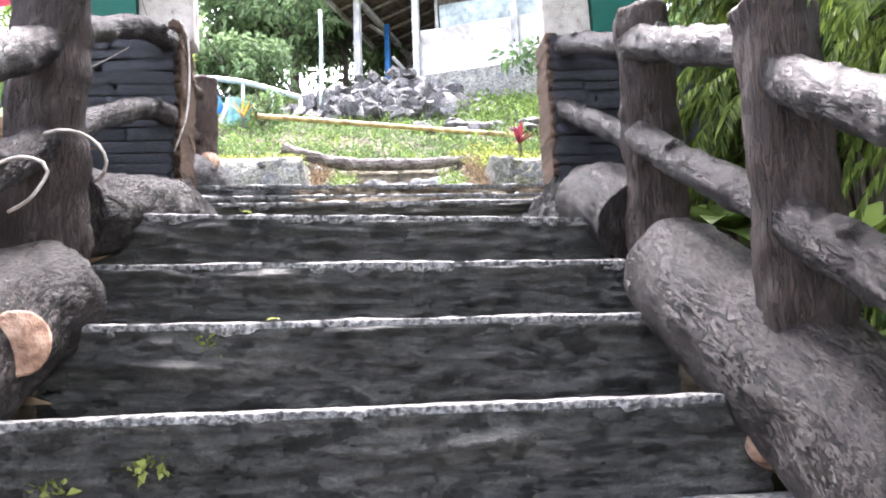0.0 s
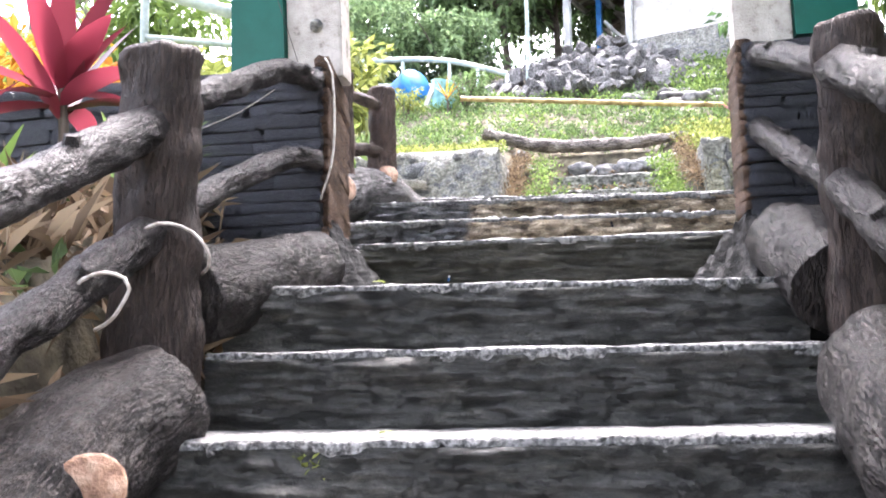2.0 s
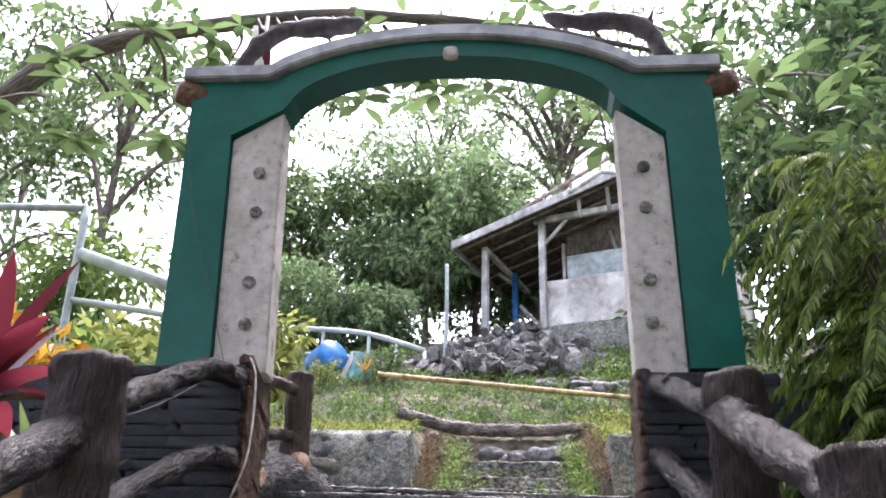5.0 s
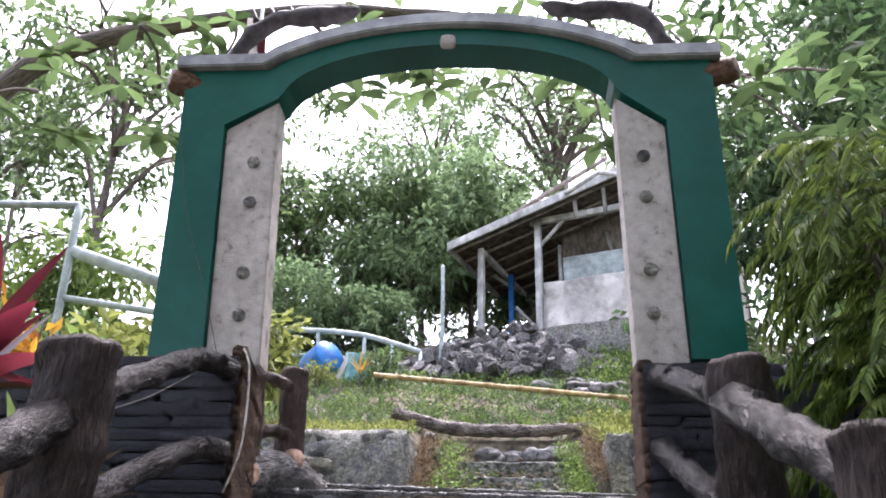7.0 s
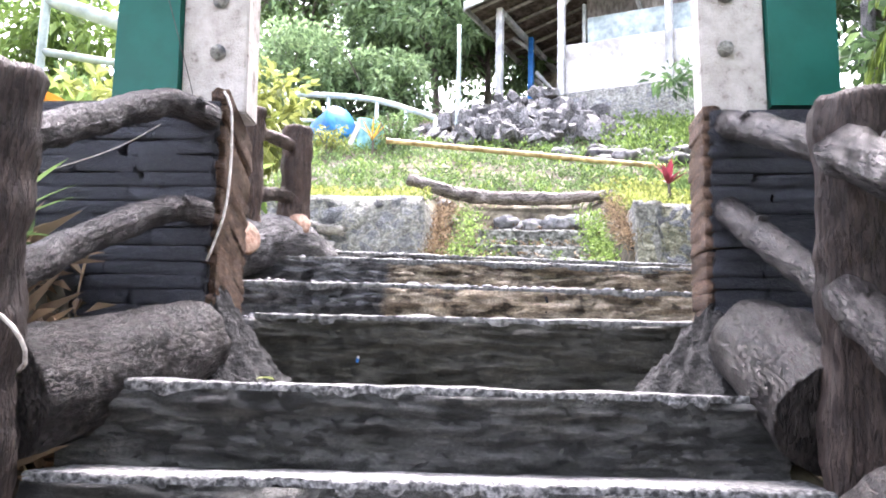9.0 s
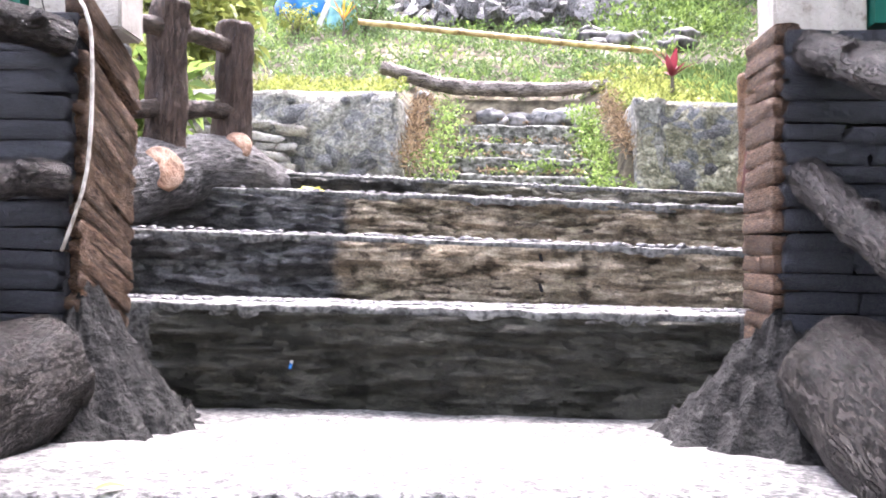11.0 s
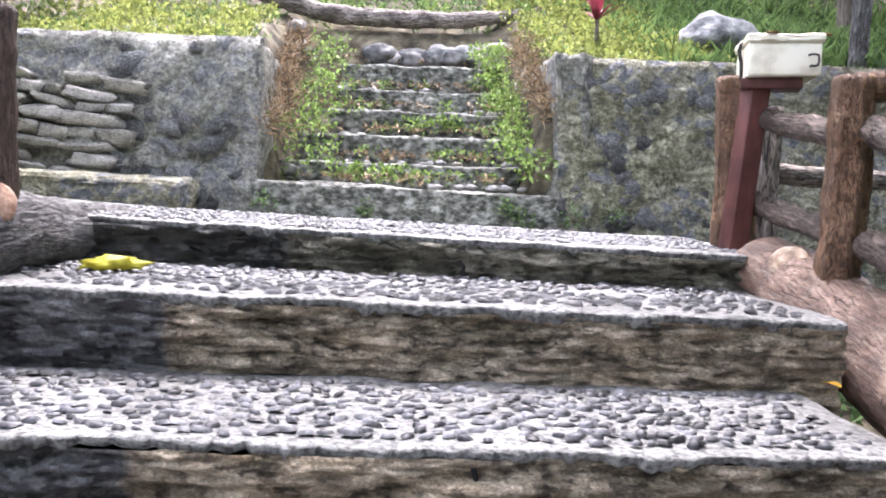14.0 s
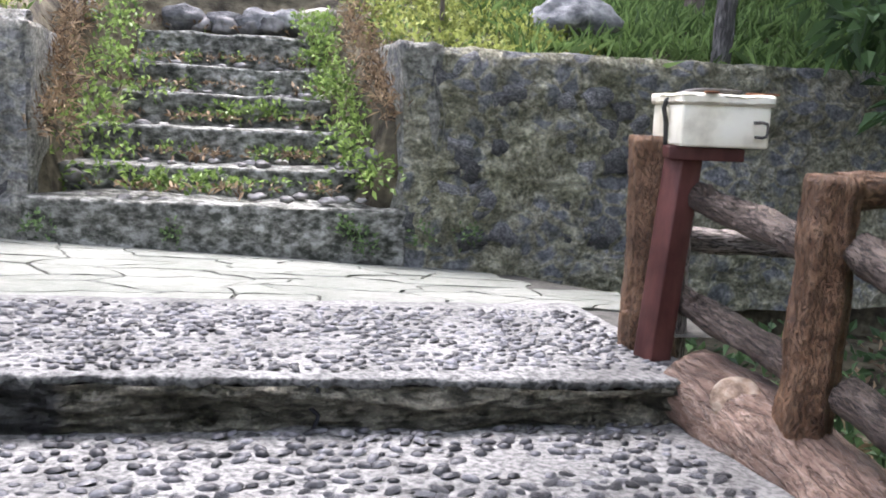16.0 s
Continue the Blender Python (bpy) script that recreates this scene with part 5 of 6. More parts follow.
for k, (x, y, h, r, m, leaf, cl, per, label) in enumerate((
        (-1.5, 18.6, 4.4, 2.3, LEAF_SLOPE, 0.2, 260, 56, "dense green tree behind the pipe railing"),
        (-4.4, 19.5, 3.8, 2.2, LEAF_MID, 0.2, 120, 56, "dense dark-green tree behind the pipe railing"),
        (1.6, 24.0, 10.0, 4.2, LEAF_SLOPE, 0.24, 130, 34, "tall open-branched tree behind the house"),
        (5.5, 27.0, 10.0, 3.8, LEAF_SLOPE, 0.24, 110, 36, "tall open-branched tree behind the house"),
        (-2.2, 25.0, 8.6, 2.8, LEAF_SLOPE, 0.22, 60, 36, "slender tree with thin pale foliage"),
        (-5.9, 12.0, 6.5, 2.3, LEAF_MID, 0.18, 85, 34, "slender tree with gaps in its crown"),
        (-8.8, 13.0, 7.0, 2.6, LEAF_MID, 0.2, 75, 40, "leafy tree in the garden"),
        (6.0, 10.5, 7.5, 3.0, LEAF_MID, 0.19, 210, 60, "leafy tree on the bank"),
        (4.2, 7.0, 5.2, 2.0, LEAF_DARK, 0.16, 170, 66, "leafy tree beside the gate"),
        (3.9, 10.2, 4.6, 1.8, LEAF_DARK, 0.14, 150, 70, "dense dark tree behind the retaining wall"),
        (5.6, 10.8, 5.2, 2.0, LEAF_DARK, 0.15, 150, 70, "dense dark tree behind the retaining wall"),
        (8.5, 15.0, 9.0, 3.5, LEAF_DARK, 0.22, 150, 60, "large dark tree on the bank"),
        (-12.0, 20.0, 8.0, 4.0, LEAF_SLOPE, 0.26, 50, 40, "large leafy tree far up the hill"),
        (11.5, 24.0, 10.0, 4.0, LEAF_DARK, 0.26, 120, 50, "large leafy tree far up the hill"),
        (-8.0, 27.0, 5.0, 3.0, LEAF_SLOPE, 0.26, 60, 40, "large leafy tree far up the hill"),
        (1.0, 21.5, 3.4, 2.3, LEAF_SLOPE, 0.22, 110, 50, "dense low tree behind the house"),
        (-0.5, 20.0, 3.4, 1.9, LEAF_MID, 0.2, 190, 56, "dense low tree behind the house"))):
    tree((x, y, hill(x, y)), h, r, 100 + k, m, leaf, cl, per, label=label, bare=0.4 if k in (2, 3, 4, 5) else 0.12, thick=0.22 if k in (2, 3) else 0.1, limbs=14 if k == 2 else 9)
# Four unseen trees added beside and behind the start to shade the stairs.
tree((-4.2, -0.6, hill(-4.2, -0.6)), 8.0, 3.4, 140, LEAF_MID, 0.17, 150, 60, label="unseen leafy tree added to shade the lower stairs", bare=0.5, group="stair trees")
tree((4.3, -0.2, hill(4.3, -0.2)), 8.5, 3.6, 141, LEAF_MID, 0.17, 160, 60, label="unseen leafy tree added to shade the lower stairs", bare=0.5, group="stair trees")
tree((3.3, -1.5, hill(3.3, -1.5)), 6.0, 2.0, 143, LEAF_MID, 0.17, 170, 60, label="unseen leafy tree added to shade the lower stairs", bare=0.4, group="stair trees")
tree((-0.8, -4.5, 0.2), 8.0, 3.6, 142, LEAF_MID, 0.18, 150, 60, label="unseen leafy tree added at the foot of the stairs", bare=0.5, group="stair trees")
shrub("bush", (-2.3, 15.8, 7.3), (1.1, 0.8, 1.3), 201, LEAF_SLOPE, 0.15, 80, 60, "bright green bush behind the railing", "bush", "slope bushes")
shrub("bush", (-3.9, 15.6, 7.2), (1.1, 0.8, 1.9), 202, LEAF_SLOPE, 0.15, 70, 60, "bright green bush behind the railing", "bush", "slope bushes")

# ---- broad-bladed plants ----
def blade(bm, base, way, length, width, sag=0.5, seg=8, shape=0.5, keel=0.25):
    """One long folded leaf that bends over."""
    p, d = Vector(base), Vector(way).normalized()
    side = d.cross(Vector((0, 0, 1)))
    side = side.normalized() if side.length > 0.05 else Vector((1, 0, 0))
    rows = []
    for i in range(seg + 1):
        u = i / seg
        w = width * 0.5 * (math.sin(math.pi * min(1, u ** shape)) ** 0.8 if 0 < u < 1 else 0.04)
        up = side.cross(d)
        rows.append([bm.verts.new(p - side * w + up * w * keel), bm.verts.new(p), bm.verts.new(p + side * w + up * w * keel)])
        p = p + d * length / seg
        d = (d + Vector((0, 0, -sag / seg))).normalized()
    for r0, r1 in zip(rows, rows[1:]):
        for k in range(2):
            bm.faces.new((r0[k], r0[k + 1], r1[k + 1], r1[k]))


def rosette_plant(name, at, count, length, width, material, label, seed, stem=0.3, sag=0.5, rise=(0.2, 1.0), category="plant", group=""):
    rng = np.random.default_rng(seed)
    at = Vector(at)
    t = thing(name, at, label, category, group)
    top = at + Vector((0, 0, stem))
    part("stem", tube([at - Vector((0, 0, 0.08)), at.lerp(top, 0.5) + Vector((0.01, 0.01, 0)), top], [0.018, 0.016, 0.012], 8, 0.05), TRUNK, t)
    for k in range(count):
        a = k * 2.4 + rng.uniform(-0.3, 0.3)
        r = rng.uniform(*rise)
        b = bmesh.new()
        blade(b, top - Vector((0, 0, stem * 0.3 * rng.random())), (math.cos(a), math.sin(a), r * 2), length * rng.uniform(0.7, 1.15), width * rng.uniform(0.8, 1.2), sag * (1.2 - r), shape=0.75)
        part("leaf", b, material, t)
    return t


rosette_plant("cordyline", (-1.29, 2.72, 2.62), 17, 0.38, 0.085, LEAF_RED, "crimson-leaved cordyline beside the stair rail", 1, 0.47, 0.75, (0.0, 1.0))
rosette_plant("cordyline", (-1.45, 2.35, 2.5), 9, 0.4, 0.07, LEAF_RED, "dark red cordyline in the garden bed", 2, 0.3, 0.6)
for k, (x, y) in enumerate(((-1.75, 3.0), (-2.0, 2.7), (-1.55, 2.1), (-1.3, 3.15), (-1.9, 1.9))):
    rosette_plant("strap_plant", (x, y, hill(x, y)), 14, 0.36, 0.045, GRASS if k % 2 else LEAF_BRIGHT, "green strap-leaved plant in the garden bed", 10 + k, 0.06, 0.9, (0.2, 1.0), group="garden strap plants")
for k, (x, y, z) in enumerate(((-2.75, 5.1, 3.5), (-3.2, 5.2, 3.6), (-2.9, 5.7, 3.5), (-3.3, 5.6, 3.6))):
    shrub("croton", (x, y, 3.0), (0.4, 0.4, 1.25), 300 + k, LEAF_ORANGE if k < 2 else LEAF_YELLOW, 0.14, 26, 22, "orange and yellow croton bush behind the wall" if k < 2 else "yellow-green croton bush behind the wall", "bush", "crotons")
for k, (x, y, h) in enumerate(((-3.2, 7.6, 1.8), (-3.8, 6.3, 1.5), (-4.4, 7.4, 2.0), (-3.0, 9.6, 1.6), (-4.6, 9.5, 2.2), (-3.7, 8.3, 2.1), (-5.4, 8.2, 2.6), (-2.5, 6.4, 1.25))):
    shrub("garden_bush", (x, y, hill(x, y)), (0.9, 0.7, h), 320 + k, (LEAF_YELLOW, LEAF_BRIGHT, LEAF_MID)[k % 3], 0.17, 75, 34, "bright yellow-green garden bush" if k % 3 == 0 else "leafy green garden bush", "bush", "garden bushes")


def feathery(at, reach, count, seed, label):
    """A bush of arching twigs set with narrow leaflets."""
    rng = np.random.default_rng(seed)
    at = Vector(at)
    t = thing("feathery_bush", at, label, "bush", "feathery bushes")
    P, D, stems = [], [], bmesh.new()
    for k in range(count):
        a, r = rng.uniform(0, 6.28), rng.random() ** 0.6
        s = at + Vector((math.cos(a) * reach[0] * r * 0.6, math.sin(a) * reach[1] * r * 0.6, reach[2] * rng.uniform(0.25, 0.95)))
        way = Vector((math.cos(a), math.sin(a), rng.uniform(0.1, 0.8))).normalized()
        n = 15
        p, d = s.copy(), way.copy()
        ln = rng.uniform(0.25, 0.42)
        for i in range(n):
            p = p + d * ln / n
            d = (d + Vector((0, 0, -0.14))).normalized()
            sd = d.cross(Vector((0, 0, 1))).normalized()
            for sg in (-1, 1):
                for off in (0.0, 0.5):
                    P.append(p - d * off * ln / n)
                    D.append(sd * sg + d * 0.9 + Vector((0, 0, -0.35)))
        if k % 5 == 0:
            tube([at, at.lerp(s, 0.6) + Vector((0, 0, 0.1)), s], [0.02, 0.012, 0.005], 6, 0.2, bm=stems)
    part("stem", stems, TRUNK, t)
    P, D = np.array([tuple(v) for v in P]), np.array([tuple(v) for v in D])
    leaf_part("foliage", P, D, 0.055 * rng.uniform(0.6, 1.3, len(P)), 0.012, LEAF_FERN, t, rng=rng, droop=0.3)


feathery((1.66, 3.0, 2.2), (0.65, 0.55, 1.75), 430, 5, "bright green feathery-leaved bush beside the rail")
feathery((2.25, 3.1, 2.1), (0.8, 0.7, 2.2), 430, 6, "bright green feathery-leaved bush beside the rail")
feathery((1.5, 1.9, 1.6), (0.5, 0.5, 1.5), 160, 7, "bright green feathery-leaved bush beside the rail")
for k, (x, y, z) in enumerate(((1.22, 3.05, 2.35), (1.25, 2.45, 2.1), (1.3, 1.95, 1.85), (1.35, 1.4, 1.5), (1.6, 2.3, 1.9), (1.2, 1.7, 1.6), (1.75, 1.7, 1.7))):
    rosette_plant("broadleaf_plant", (x, y, z - 0.12), 12, 0.28, 0.17, LEAF_BRIGHT, "glossy broad-leaved green plant under the rail", 40 + k, 0.2, 0.9, (0.0, 0.7), group="broadleaf plants")
shrub("hedge_bush", (3.0, 5.0, 2.4), (0.85, 0.8, 3.0), 340, LEAF_MID, 0.12, 190, 50, "green bush growing beside the gate", "bush", "gate bushes")
shrub("hedge_bush", (3.5, 4.2, 2.2), (1.1, 0.9, 4.0), 341, LEAF_DARK, 0.12, 220, 50, "green bush growing beside the gate", "bush", "gate bushes")
rosette_plant("cordyline", (1.55, 9.2, 4.35), 8, 0.25, 0.06, LEAF_RED, "small crimson cordyline on the bank", 3, 0.3, 0.4)

shrub("drum_bush", (-1.55, 12.6, hill(-1.55, 12.6)), (0.34, 0.25, 0.6), 350, LEAF_MID, 0.07, 26, 26, "green weed bush in front of the basin", "bush")
shrub("drum_bush", (-2.35, 12.4, hill(-2.35, 12.4)), (0.3, 0.2, 0.42), 351, LEAF_YELLOW, 0.06, 18, 26, "yellow-green weed bush in front of the drum", "bush")
rosette_plant("croton_sprig", (-1.78, 12.4, hill(-1.78, 12.4)), 11, 0.3, 0.025, LEAF_ORANGE, "orange-leaved croton sprig beside the basin", 352, 0.3, 0.5, (0.3, 1.0))


def overhang():
    """A bough with whorls of large leaves above the gateway."""
    rng = np.random.default_rng(77)
    t = thing("tree", (-4.6, 6.3, hill(-4.6, 6.3)), "tree with whorls of large leaves reaching over the gate", "tree", "garden trees")
    b = tube([(-4.6, 6.3, 2.9), (-4.6, 6.3, 5.0), (-3.6, 6.2, 6.7), (-1.6, 6.1, 7.1), (0.2, 6.0, 6.9), (1.4, 6.0, 6.6)], [0.14, 0.12, 0.09, 0.06, 0.035, 0.015], 10, 0.2, 0.012, 3)
    ends = [(-0.85, 6, 6.25), (-0.28, 6, 6.3), (0.98, 6, 5.75), (-0.6, 6.1, 6.6), (0.3, 6, 6.55), (-1.9, 5.9, 6.5), (-2.5, 5.7, 6.7), (1.6, 5.8, 6.4), (2.0, 5.6, 6.0), (0.7, 6.2, 6.5), (-3.0, 5.5, 6.3), (-2.8, 5.6, 5.7), (-3.6, 5.6, 6.0), (-2.0, 5.2, 5.4), (2.2, 5.4, 5.4), (2.5, 5.4, 5.9), (-1.2, 6.3, 6.8), (1.2, 6.3, 6.3)]
    for e in ends:
        e = Vector(e)
        s = Vector((e.x * 0.9 - 0.2, 6.1, 7.0 if abs(e.x) < 2 else 6.4))
        tube([s, s.lerp(e, 0.5) + Vector((0.05, 0, 0.05)), e], [0.02, 0.013, 0.007], 6, 0.1, bm=b)
    part("trunk", b, TRUNK, t)
    lb = bmesh.new()
    for e in ends:
        for k in range(9):
            a = k * 2.4
            blade(lb, Vector(e) + Vector(rng.normal(size=3)) * 0.03, (math.cos(a), math.sin(a), rng.uniform(-0.3, 0.5)), rng.uniform(0.2, 0.32), rng.uniform(0.08, 0.12), 0.7, 5, 1.3, 0.15)
        for k in range(3):
            o = Vector(rng.normal(size=3)) * 0.26
            for j in range(5):
                a = j * 1.3 + k
                blade(lb, Vector(e) + o + Vector((0, 0, 0.25)), (math.cos(a), math.sin(a), rng.uniform(-0.3, 0.5)), rng.uniform(0.14, 0.24), 0.08, 0.7, 4, 1.3, 0.15)
    part("crown", lb, LEAF_MID, t)


overhang()

# ---- weeds and grass on the banks ----
def scatter(rng, n, x0, x1, y0, y1, keep=None, lift=0.0):
    pts = []
    while len(pts) < n:
        x, y = rng.uniform(x0, x1), rng.uniform(y0, y1)
        if keep is None or keep(x, y):
            pts.append((x, y, hill(x, y) + lift))
    return pts


rng = np.random.default_rng(21)
beside = lambda x, y: not (-0.75 < x < 1.15 and y < 10.6)
slope = lambda x, y: not (-1.6 < x < 1.9 and 13.2 < y < 15)
tagged(tuft(scatter(rng, 1200, -4.5, 4.8, 8.6, 11.5, beside), 1, 0.12, 0.012, GRASS, None, 6, "bank_grass"), "fresh green grass along the bank tops", "grass", kind="stuff")
tagged(tuft(scatter(rng, 1500, -5, 6, 10.7, 15.5, slope), 2, 0.18, 0.016, GRASS, None, 5, "slope_grass"), "tall pale grass on the slope", "grass", kind="stuff")
tagged(tuft(scatter(rng, 1500, 1.9, 7.5, 8.6, 11, beside), 3, 0.24, 0.018, GRASS, None, 7, "long_grass"), "long green grass behind the retaining wall", "grass", kind="stuff")


def weeds(name, pts, per, spread, leaf, material, label, seed, wide=0.55):
    r = np.random.default_rng(seed)
    P, D = cloud(r, np.array(pts) + np.array((0, 0, 0.05)), per, spread, 0.7, -0.5)
    return tagged(leaf_part(name, P, D, leaf * r.uniform(0.6, 1.3, len(P)), leaf * wide, material, None, rng=r), label, "weeds", kind="stuff")


weeds("yellow_weeds", scatter(rng, 150, 1.05, 2.3, 8.65, 11.0, beside), 40, (0.13, 0.13, 0.08), 0.05, LEAF_YELLOW, "yellow-green weeds spilling over the bank", 31)
weeds("yellow_weeds", scatter(rng, 110, -2.4, -0.8, 8.65, 10.6), 30, (0.1, 0.1, 0.09), 0.05, LEAF_YELLOW, "yellow-green weeds on the wall top", 32)
weeds("slope_weeds", scatter(rng, 330, -3.5, 3.5, 10.7, 13.6), 30, (0.2, 0.2, 0.07), 0.05, LEAF_MID, "low green weeds covering the slope", 33)
weeds("slope_weeds", scatter(rng, 260, -4.5, 4.5, 10.8, 16, slope), 36, (0.2, 0.2, 0.1), 0.06, LEAF_BRIGHT, "bright green weeds on the slope", 34)
weeds("slope_weeds", scatter(rng, 60, 1.2, 3.2, 12.6, 14.6), 60, (0.25, 0.2, 0.25), 0.08, LEAF_BRIGHT, "bright green weeds beside the rubble", 35)
EDGE = [(1.0 + rng.normal() * 0.07 - 0.1 * (z - 3.6), y + rng.normal() * 0.1, z + rng.uniform(0, 0.12)) for y, z in zip(np.linspace(8.45, 10.3, 46), np.linspace(3.42, 4.42, 46))]
weeds("stair_weeds", EDGE, 30, (0.13, 0.12, 0.07), 0.045, LEAF_BRIGHT, "green weeds along the overgrown steps", 36)
EDGE = [(-0.4 + rng.normal() * 0.13 + 0.15 * (z - 3.5), y + rng.normal() * 0.1, z + rng.uniform(0, 0.14)) for y, z in zip(np.linspace(8.5, 10.3, 40), np.linspace(3.45, 4.42, 40))]
weeds("stair_weeds", EDGE, 24, (0.15, 0.12, 0.07), 0.045, LEAF_BRIGHT, "fresh green weeds along the overgrown steps", 37)
weeds("stair_weeds", [(-0.15, 8.6, 3.45), (-0.05, 8.62, 3.45), (0.1, 8.6, 3.44), (0.2, 8.65, 3.45), (0.5, 9.5, 3.8), (0.6, 9.52, 3.8), (0.3, 9.5, 3.8)], 40, (0.1, 0.05, 0.05), 0.05, LEAF_BRIGHT, "small green weeds growing on the steps", 38)
weeds("wall_weeds", [(0.9, 8.33, 3.2), (0.85, 8.33, 3.25), (0.95, 8.32, 3.15), (-0.6, 8.3, 3.25), (0.0, 8.33, 3.2), (1.25, 8.3, 3.2), (1.5, 8.3, 3.2)], 40, (0.08, 0.03, 0.07), 0.035, LEAF_MID, "small dark weeds at the wall's foot", 39)
weeds("dry_stems", [(-0.58 + rng.normal() * 0.05, y, z + 0.1) for y, z in zip(np.linspace(8.45, 10.0, 50), np.linspace(3.6, 4.4, 50))], 24, (0.08, 0.1, 0.1), 0.07, LEAF_DEAD, "dry brown stems hanging down the bank", 40, 0.15)
weeds("dry_stems", [(1.08 + rng.normal() * 0.04, y, z + 0.15) for y, z in zip(np.linspace(8.45, 9.6, 40), np.linspace(3.7, 4.3, 40))], 22, (0.06, 0.1, 0.1), 0.07, LEAF_DEAD, "dry brown stems hanging down the bank", 41, 0.15)
STEPLIT = [(rng.uniform(-0.4, 0.95), y + rng.uniform(0.1, 0.36), z + 0.01) for y, z, _, _ in UPPER for k in range(22)]
weeds("step_litter", STEPLIT, 6, (0.07, 0.05, 0.012), 0.05, LEAF_DEAD, "dry leaves scattered on the overgrown steps", 47, 0.4)
STEPWEED = [(rng.normal() * 0.45 + 0.25, y + rng.uniform(0.2, 0.4), z + 0.02) for y, z, _, _ in UPPER for k in range(7)]
weeds("step_weeds", STEPWEED, 22, (0.08, 0.06, 0.04), 0.04, LEAF_BRIGHT, "low green weeds growing on the old steps", 48)
# leaf litter below the left rail
LIT = scatter(rng, 420, -2.4, -0.95, 1.2, 3.4, None, 0.0)
weeds("leaf_litter", LIT, 12, (0.12, 0.12, 0.02), 0.08, LEAF_DEAD, "dry brown leaf litter in the garden bed", 42, 0.35)
tagged(tuft(scatter(rng, 420, -2.4, -1.0, 1.5, 3.4), 43, 0.32, 0.012, LEAF_DEAD, None, 3, "dry_twigs", 1.2), "dry twigs and stalks in the garden bed", "twigs", kind="stuff")
weeds("bed_weeds", scatter(rng, 70, -2.6, -1.15, 1.2, 3.4), 12, (0.12, 0.12, 0.1), 0.09, LEAF_MID, "low green plants in the garden bed", 44)
weeds("bed_weeds", scatter(rng, 260, 1.2, 3.2, 0.2, 3.5), 26, (0.16, 0.16, 0.16), 0.09, LEAF_DARK, "dark green undergrowth beside the stairs", 45)
weeds("bed_weeds", scatter(rng, 160, 1.8, 4.5, 4.0, 8.2), 26, (0.2, 0.2, 0.2), 0.09, LEAF_DARK, "dark green undergrowth beside the stairs", 46)

outside = lambda x, y: abs(x) > 1.25 and not (x < 1.8 and y > 3.5 and x > -2.8)
weeds("ground_cover", scatter(rng, 520, -7, 7, -4, 8.2, outside), 22, (0.3, 0.3, 0.12), 0.08, LEAF_DARK, "low green ground cover under the trees", 49)
weeds("leaf_litter", scatter(rng, 400, -7, 7, -4, 8.2, outside), 8, (0.3, 0.3, 0.02), 0.08, LEAF_DEAD, "dry leaf litter under the trees", 58, 0.4)


def ledge():
    b = box((1.5, 0.42, 0.3), (-1.75, 8.2, 3.3), 0.04, (0, 2, -4), 9, 0.035, 3.0, 5.0)
    t = thing("stone_ledge", (-1.7, 8.2, 3.2), "grey rough stone ledge at the wall's foot", "ledge", kind="structure")
    part("body", b, MOSSWALL, t)


ledge()
# cracks across the risers
for k, (x, y, z0, z1) in enumerate(((0.288, 4.593, 2.925, 2.74), (0.36, 5.805, 3.25, 3.13))):
    r2 = np.random.default_rng(k)
    pts = [(x + r2.normal() * 0.008, y + 0.003, z0 + (z1 - z0) * i / 7) for i in range(8)]
    part("crack", tube(pts, [0.004, 0.006, 0.005, 0.007, 0.005, 0.006, 0.005, 0.003], 6, 0.02), SLATE_JOINT, step_parts[5] if k == 0 else landing, "dark crack down the riser")

# ---- small things ----
def leaf_on(at, size, material, label, seed, name="fallen_leaf"):
    b = bmesh.new()
    blade(b, at, (math.cos(seed), math.sin(seed), 0.25), size, size * 0.5, 0.6, 6, 0.9, 0.3)
    t = thing(name, at, label, "leaf", "fallen leaves")
    part("blade", b, material, t)


for k, (x, y, z) in enumerate(((-0.146, 3.015, 2.287), (0.127, 3.003, 2.287), (-0.24, 2.42, 2.085), (-0.383, 2.950, 2.482))):
    leaf_on((x, y, z), 0.045, LEAF_YELLOW, "small yellow fallen leaf on a step", k * 1.3)
leaf_on((1.28, 5.08, 2.96), 0.06, LEAF_ORANGE, "orange fallen leaf on a gravel tread", 2.0)


def wrapper():
    t = thing("crumpled_leaf", (-0.69, 5.58, 3.18), "large crumpled yellow leaf lying on the gravel", "leaf", "fallen leaves")
    b = bmesh.new()
    bmesh.ops.create_icosphere(b, subdivisions=3, radius=1)
    for v in b.verts:
        n = v.co.copy()
        v.co = Vector((n.x * 0.085, n.y * 0.04, max(n.z, -0.3) * 0.028)) * (1 + 0.6 * fbm(n, 2.2)) + Vector((-0.69, 5.58, 3.187))
    part("blade", b, LEAF_GOLD, t)


wrapper()
scrap = thing("paper_scrap", (-0.35, 3.85, 2.58), "tiny blue and white scrap stuck to a riser", "litter")
part("sheet", box((0.008, 0.004, 0.014), (-0.35, 3.852, 2.584), 0.001, (0, 12, 0)), BLUE, scrap)
part("white_edge", box((0.008, 0.005, 0.008), (-0.348, 3.852, 2.594), 0.001, (0, 12, 0)), HOUSE_WALL, scrap, "white edge")
for k, (x, y, z) in enumerate(((-0.45, 1.93, 1.70), (-0.42, 2.38, 1.97), (-0.62, 1.93, 1.66))):
    weeds("riser_weed", [(x, y - 0.01, z)], 40, (0.045, 0.012, 0.02), 0.03, LEAF_YELLOW, "tiny yellow-green weed growing on a riser", 50 + k)
